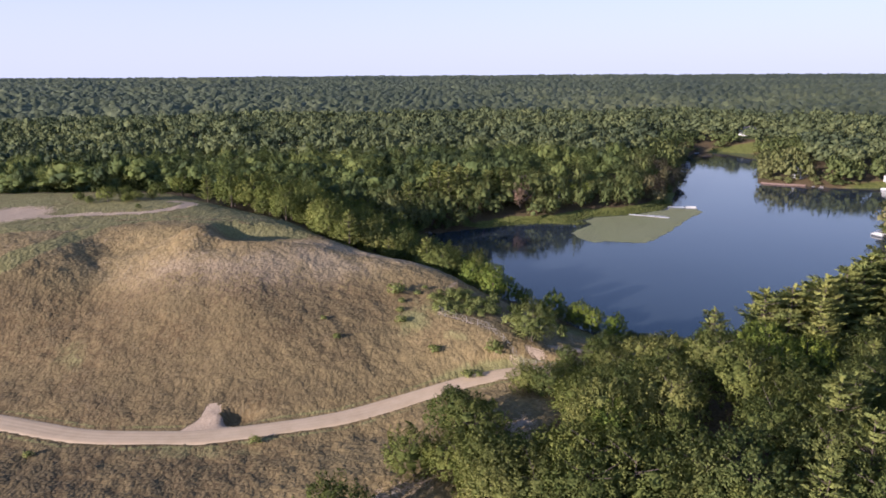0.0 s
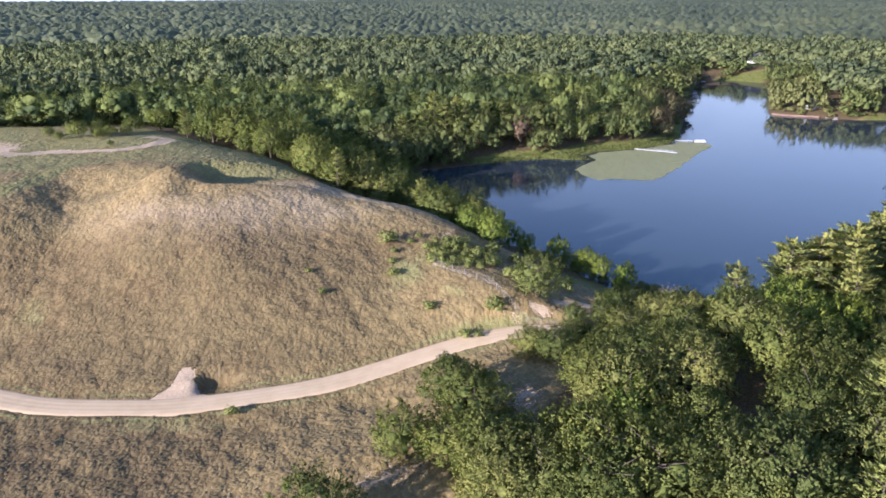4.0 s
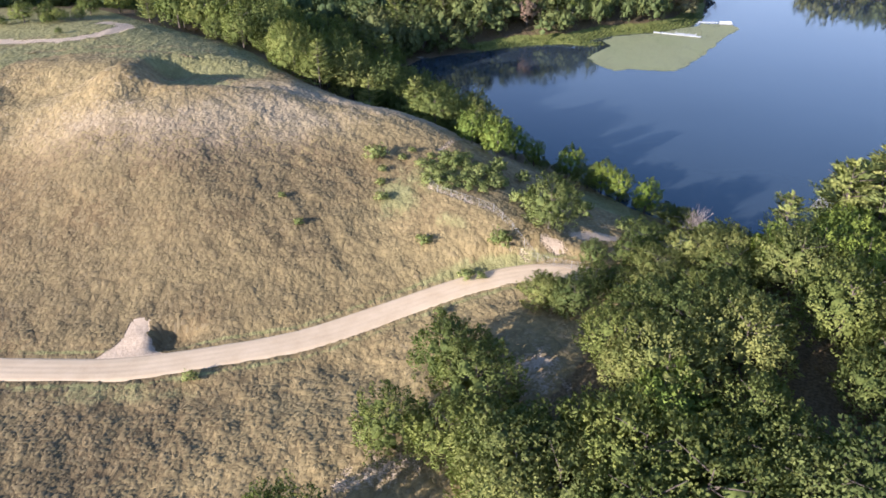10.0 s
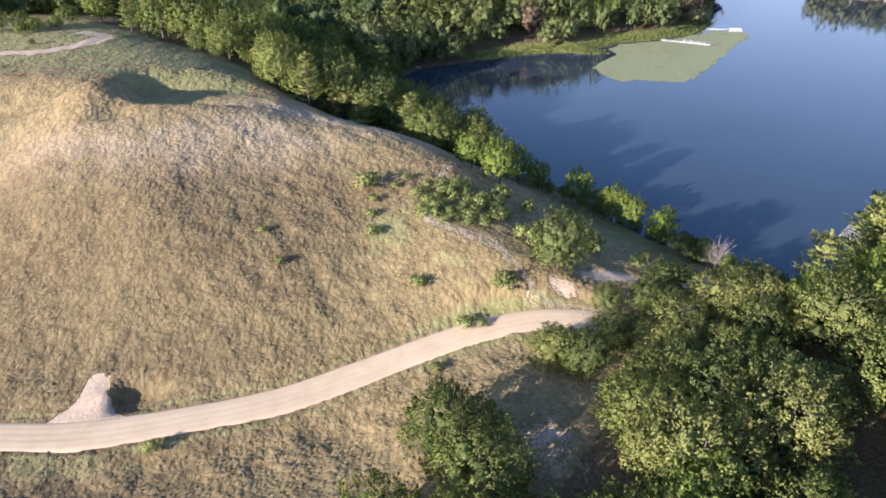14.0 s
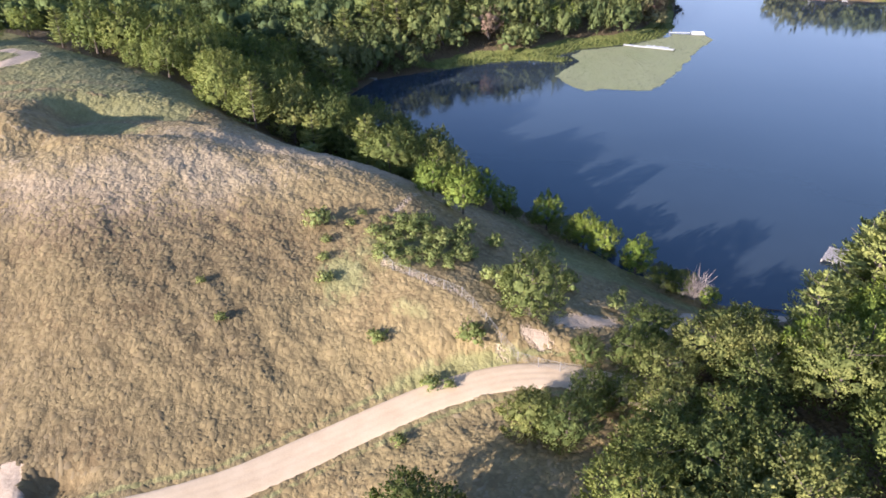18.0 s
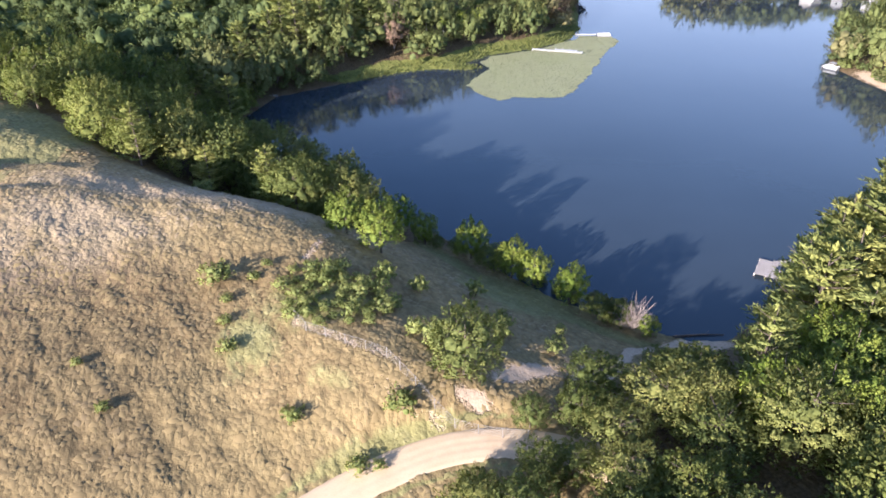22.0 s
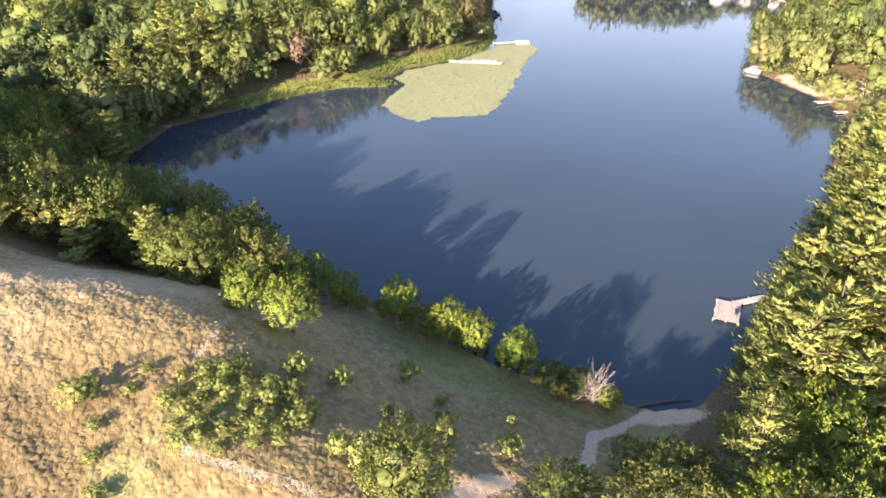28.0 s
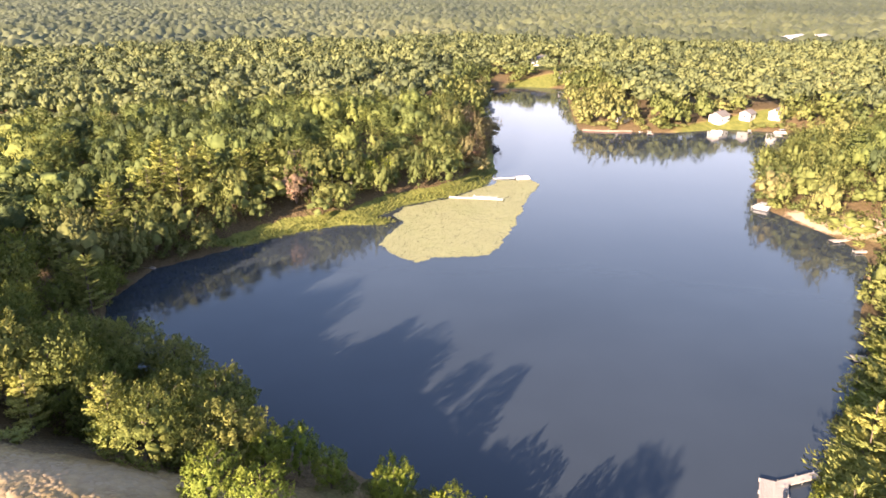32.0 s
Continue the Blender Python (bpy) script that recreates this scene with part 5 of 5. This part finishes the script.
for k in range(4):
    t = thing("kayak", 156.0 + 0.4 * k, 531 + 1.1 * k, float(height(156.0, 531 + 1.1 * k)) + 0.3, 70 + 6 * k, 1, "red-orange kayak lying on the far bank", "kayak", "kayaks")
    bm = bmesh.new()
    bmesh.ops.create_uvsphere(bm, u_segments=12, v_segments=8, radius=1.0, matrix=Matrix.Diagonal((1.7, 0.36, 0.22, 1)))
    part("hull", bm, REDPAINT, t)
    part("seat", box(bmesh.new(), (0.6, 0.4, 0.12), (-0.1, 0, 0.2), bevel=0.03), GLASS_DARK, t)

# swimming platform near the pines: planks on a frame, with a bench
t = thing("swim_platform", 85.6, 180.2, 0, H((82.2, 179.3), (86.5, 184)), 1, "weathered grey wooden platform on the lake beside the pines", "dock")
for k in range(24):
    part("plank", box(bmesh.new(), (6.3, 0.145, 0.04), (0, -1.93 + k * 0.168, 0.55)), PLANK, t)
for q in (-1.9, 0, 1.9):
    part("beam", box(bmesh.new(), (6.3, 0.12, 0.3), (0, q, 0.37)), PLANK, t)
posts(t, [(a, b) for a in (-3.0, 0, 3.0) for b in (-2.02, 2.02)], high=0.62, r=0.09, material_=PLANK)
bench = thing("bench", 86.4, 179.0, 0.57, H((82.2, 179.3), (86.5, 184)), 1, "dark bench standing on the swimming platform", "bench")
part("seat", box(bmesh.new(), (1.7, 0.5, 0.07), (0, 0, 0.45), bevel=0.02), GLASS_DARK, bench)
part("backrest", box(bmesh.new(), (1.7, 0.07, 0.5), (0, -0.25, 0.75), (10, 0, 0), bevel=0.02), GLASS_DARK, bench)
for a in (-0.75, 0.75):
    for b in (-0.2, 0.2):
        part("leg", box(bmesh.new(), (0.07, 0.07, 0.45), (a, b, 0.22)), GLASS_DARK, bench)
dock(88.2, 181.8, H((82.2, 179.3), (86.5, 184)) - 48, 7.0, 1.3, "narrow wooden walkway joining the platform to the bank")
# driftwood log along the edge of the swimming place
log = thing("log", 62.5, 164.2, 0.15, -8, 1, "dark weathered log along the water's edge", "log")
bm = tube(bmesh.new(), (-4.2, 0, 0), (0.5, 0.15, 0.05), 0.16, 0.14, 8)
tube(bm, (0.5, 0.15, 0.05), (4.4, -0.1, 0.0), 0.14, 0.07, 8)
part("stem", bm, BARK, log)
part("branch", tube(bmesh.new(), (1.2, 0.1, 0.05), (2.2, 0.9, 0.3), 0.06, 0.03, 6), BARK, log)


# ---- wire fence down the dune shoulder ----
FENCE = plan([(-1.4, 231.5), (0.6, 227.7), (8, 222.4), (16, 217), (17, 213), (23.5, 205), (30, 200.6), (36, 198.4)])
seg = np.r_[0, np.cumsum(np.hypot(*np.diff(FENCE, axis=0).T))]
n = int(seg[-1] / 3)
along = np.linspace(0, seg[-1], n + 1)
fx_, fy_ = np.interp(along, seg, FENCE[:, 0]), np.interp(along, seg, FENCE[:, 1])
fz_ = height(fx_, fy_)
fence = thing("fence", float(fx_[0]), float(fy_[0]), float(fz_[0]), 0, 1, "grey wire mesh fence on posts along the dune shoulder", "fence")
o = Vector((float(fx_[0]), float(fy_[0]), float(fz_[0])))
P3 = [Vector((float(a), float(b), float(c))) - o for a, b, c in zip(fx_, fy_, fz_)]
up = Vector((0, 0, 1.5))
for a in P3:
    part("post", tube(bmesh.new(), a - Vector((0, 0, 0.4)), a + up * 1.05, 0.055, 0.055, 7), WIRE, fence)
for a, b in zip(P3, P3[1:]):
    part("rail", tube(bmesh.new(), a + up, b + up, 0.022, 0.022, 6), WIRE, fence)
    bm = bmesh.new()
    for k in range(-6, 14, 2):
        for sgn in (1, -1):
            s0, s1 = k / 14, (k + 7) / 14
            lo, hi = max(s0, 0.0), min(s1, 1.0)
            if hi <= lo:
                continue
            h0, h1 = (lo - s0) / (s1 - s0), (hi - s0) / (s1 - s0)
            if sgn < 0:
                h0, h1 = 1 - h0, 1 - h1
            tube(bm, a.lerp(b, lo) + up * h0, a.lerp(b, hi) + up * h1, 0.01, 0.01, 3)
    part("wire_mesh", bm, WIRE, fence)


# ---- houses by the lake ----
def house(x, y, heading, w, d, h, walls, roofing, label, chimney=False, rise=0.55, storeys=1):
    z = float(height(x, y))
    t = thing("house", x, y, z, heading, 1, label, "house", "lake houses")
    part("wall", box(bmesh.new(), (w, d, h + 0.8), (0, 0, h / 2 - 0.4)), walls, t)
    bm = bmesh.new()
    top = h + d * 0.5 * rise
    a, b = w / 2 + 0.4, d / 2 + 0.45
    ring = [[bm.verts.new((sx * a, q * b, zz)) for q, zz in ((-1, h - 0.2), (0, top + 0.02), (1, h - 0.2), (1, h + 0.02), (0, top + 0.28), (-1, h + 0.02))] for sx in (-1, 1)]
    for k in range(6):
        bm.faces.new((ring[0][k], ring[0][(k + 1) % 6], ring[1][(k + 1) % 6], ring[1][k]))
    for rr in ring:
        bm.faces.new((rr[0], rr[1], rr[4], rr[5]))
        bm.faces.new((rr[1], rr[2], rr[3], rr[4]))
    bmesh.ops.recalc_face_normals(bm, faces=bm.faces[:])
    part("roof", bm, roofing, t)
    for sx in (-1, 1):
        bm = bmesh.new()
        vs = [bm.verts.new((sx * (w / 2 - 0.02), q * d / 2, zz)) for q, zz in ((-1, h - 0.02), (1, h - 0.02))] + [bm.verts.new((sx * (w / 2 - 0.02), 0, top))]
        bmesh.ops.solidify(bm, geom=[bm.faces.new(vs)], thickness=0.1)
        part("gable", bm, walls, t)
    for s in range(storeys):
        for k in range(max(2, int(w / 2.6))):
            u = -w / 2 + (k + 0.5) * w / max(2, int(w / 2.6))
            if s == 0 and k == 1:
                part("door", box(bmesh.new(), (1.0, 0.08, 2.05), (u, -d / 2 - 0.03, 1.03), bevel=0.02), WHITE, t)
                continue
            f = part("window", box(bmesh.new(), (1.25, 0.08, 1.25), (u, -d / 2 - 0.03, 1.55 + 2.6 * s), bevel=0.02), WHITE, t)
            part("pane", box(bmesh.new(), (1.05, 0.02, 1.05), (u, -d / 2 - 0.08, 1.55 + 2.6 * s)), GLASS_DARK, f)
    for q in (-1, 1):
        f = part("window", box(bmesh.new(), (0.08, 1.2, 1.2), (q * (w / 2 + 0.03), 0, 1.6), bevel=0.02), WHITE, t)
        part("pane", box(bmesh.new(), (0.02, 1.0, 1.0), (q * (w / 2 + 0.08), 0, 1.6)), GLASS_DARK, f)
    if chimney:
        part("chimney", box(bmesh.new(), (0.6, 0.6, 1.6), (w * 0.2, d * 0.15, top + 0.1)), REDSTONE, t)
    return t


house(290, 684, 20, 13, 9, 5.6, WHITE, ROOFING, "white two-storey house above a lawn", True, 0.6, 2)
house(281, 619, 35, 9, 7, 3.2, WHITE, SIDING, "white boathouse at the water's edge")
house(276, 433, 22, 9, 7, 3.8, WHITE, ROOFING, "white lake house with a pale roof", True)
house(291, 429, 25, 7, 6, 3.2, SIDING, ROOFING, "grey lake cottage with a dark roof")
house(304, 422, 30, 7, 6, 3.8, WHITE, ROOFING, "white lake house beside pale steps")
house(444, 662, 25, 12, 9, 4, WHITE, SIDING, "white house among the trees")
house(43, 366, 15, 8.5, 8, 6.0, SIDING, REDROOF, "grey house with a brown-red roof half hidden by trees", False, 0.9, 2)
house(169, 556, -25, 9, 7, 3.6, SIDING, ROOFING, "dark grey cottage on the far bank")
house(226, 449, 30, 8, 7, 4.0, SIDING, SIDING, "pale grey cottage behind shore trees")
house(716, 850, 25, 46, 16, 6, WHITE, WHITE, "long white building in a far sandy clearing", False, 0.25)
house(770, 862, 25, 30, 14, 5, WHITE, SIDING, "pale shed in a far sandy clearing", False, 0.25)

# red stone terraces on the north point
t = thing("terrace", 0, 0, 0, 0, 1, "red stone retaining bank along the far point", "retaining wall")
line = [(201, 447), (204, 443.5), (209, 440.5), (216, 437.5), (223, 434.5)]
for a, b in zip(line, line[1:]):
    ln, hd = math.hypot(b[0] - a[0], b[1] - a[1]), H(a, b)
    for k in range(1):
        m = pose((a[0] + b[0]) / 2 + 0.7 * k, (a[1] + b[1]) / 2 + 1.6 * k, 0.25 + 0.7 * k, 0, 0, hd)
        bm = bmesh.new()
        for j in range(8):
            for i in range(2):
                box(bm, (ln / 8 - 0.05, 0.6, 0.42), (-ln / 2 + (j + 0.5 + 0.25 * (i % 2)) * ln / 8, 0, 0.45 * i), bevel=0.05)
        bmesh.ops.transform(bm, matrix=m, verts=bm.verts[:])
        part("stone_course", bm, REDSTONE, t)
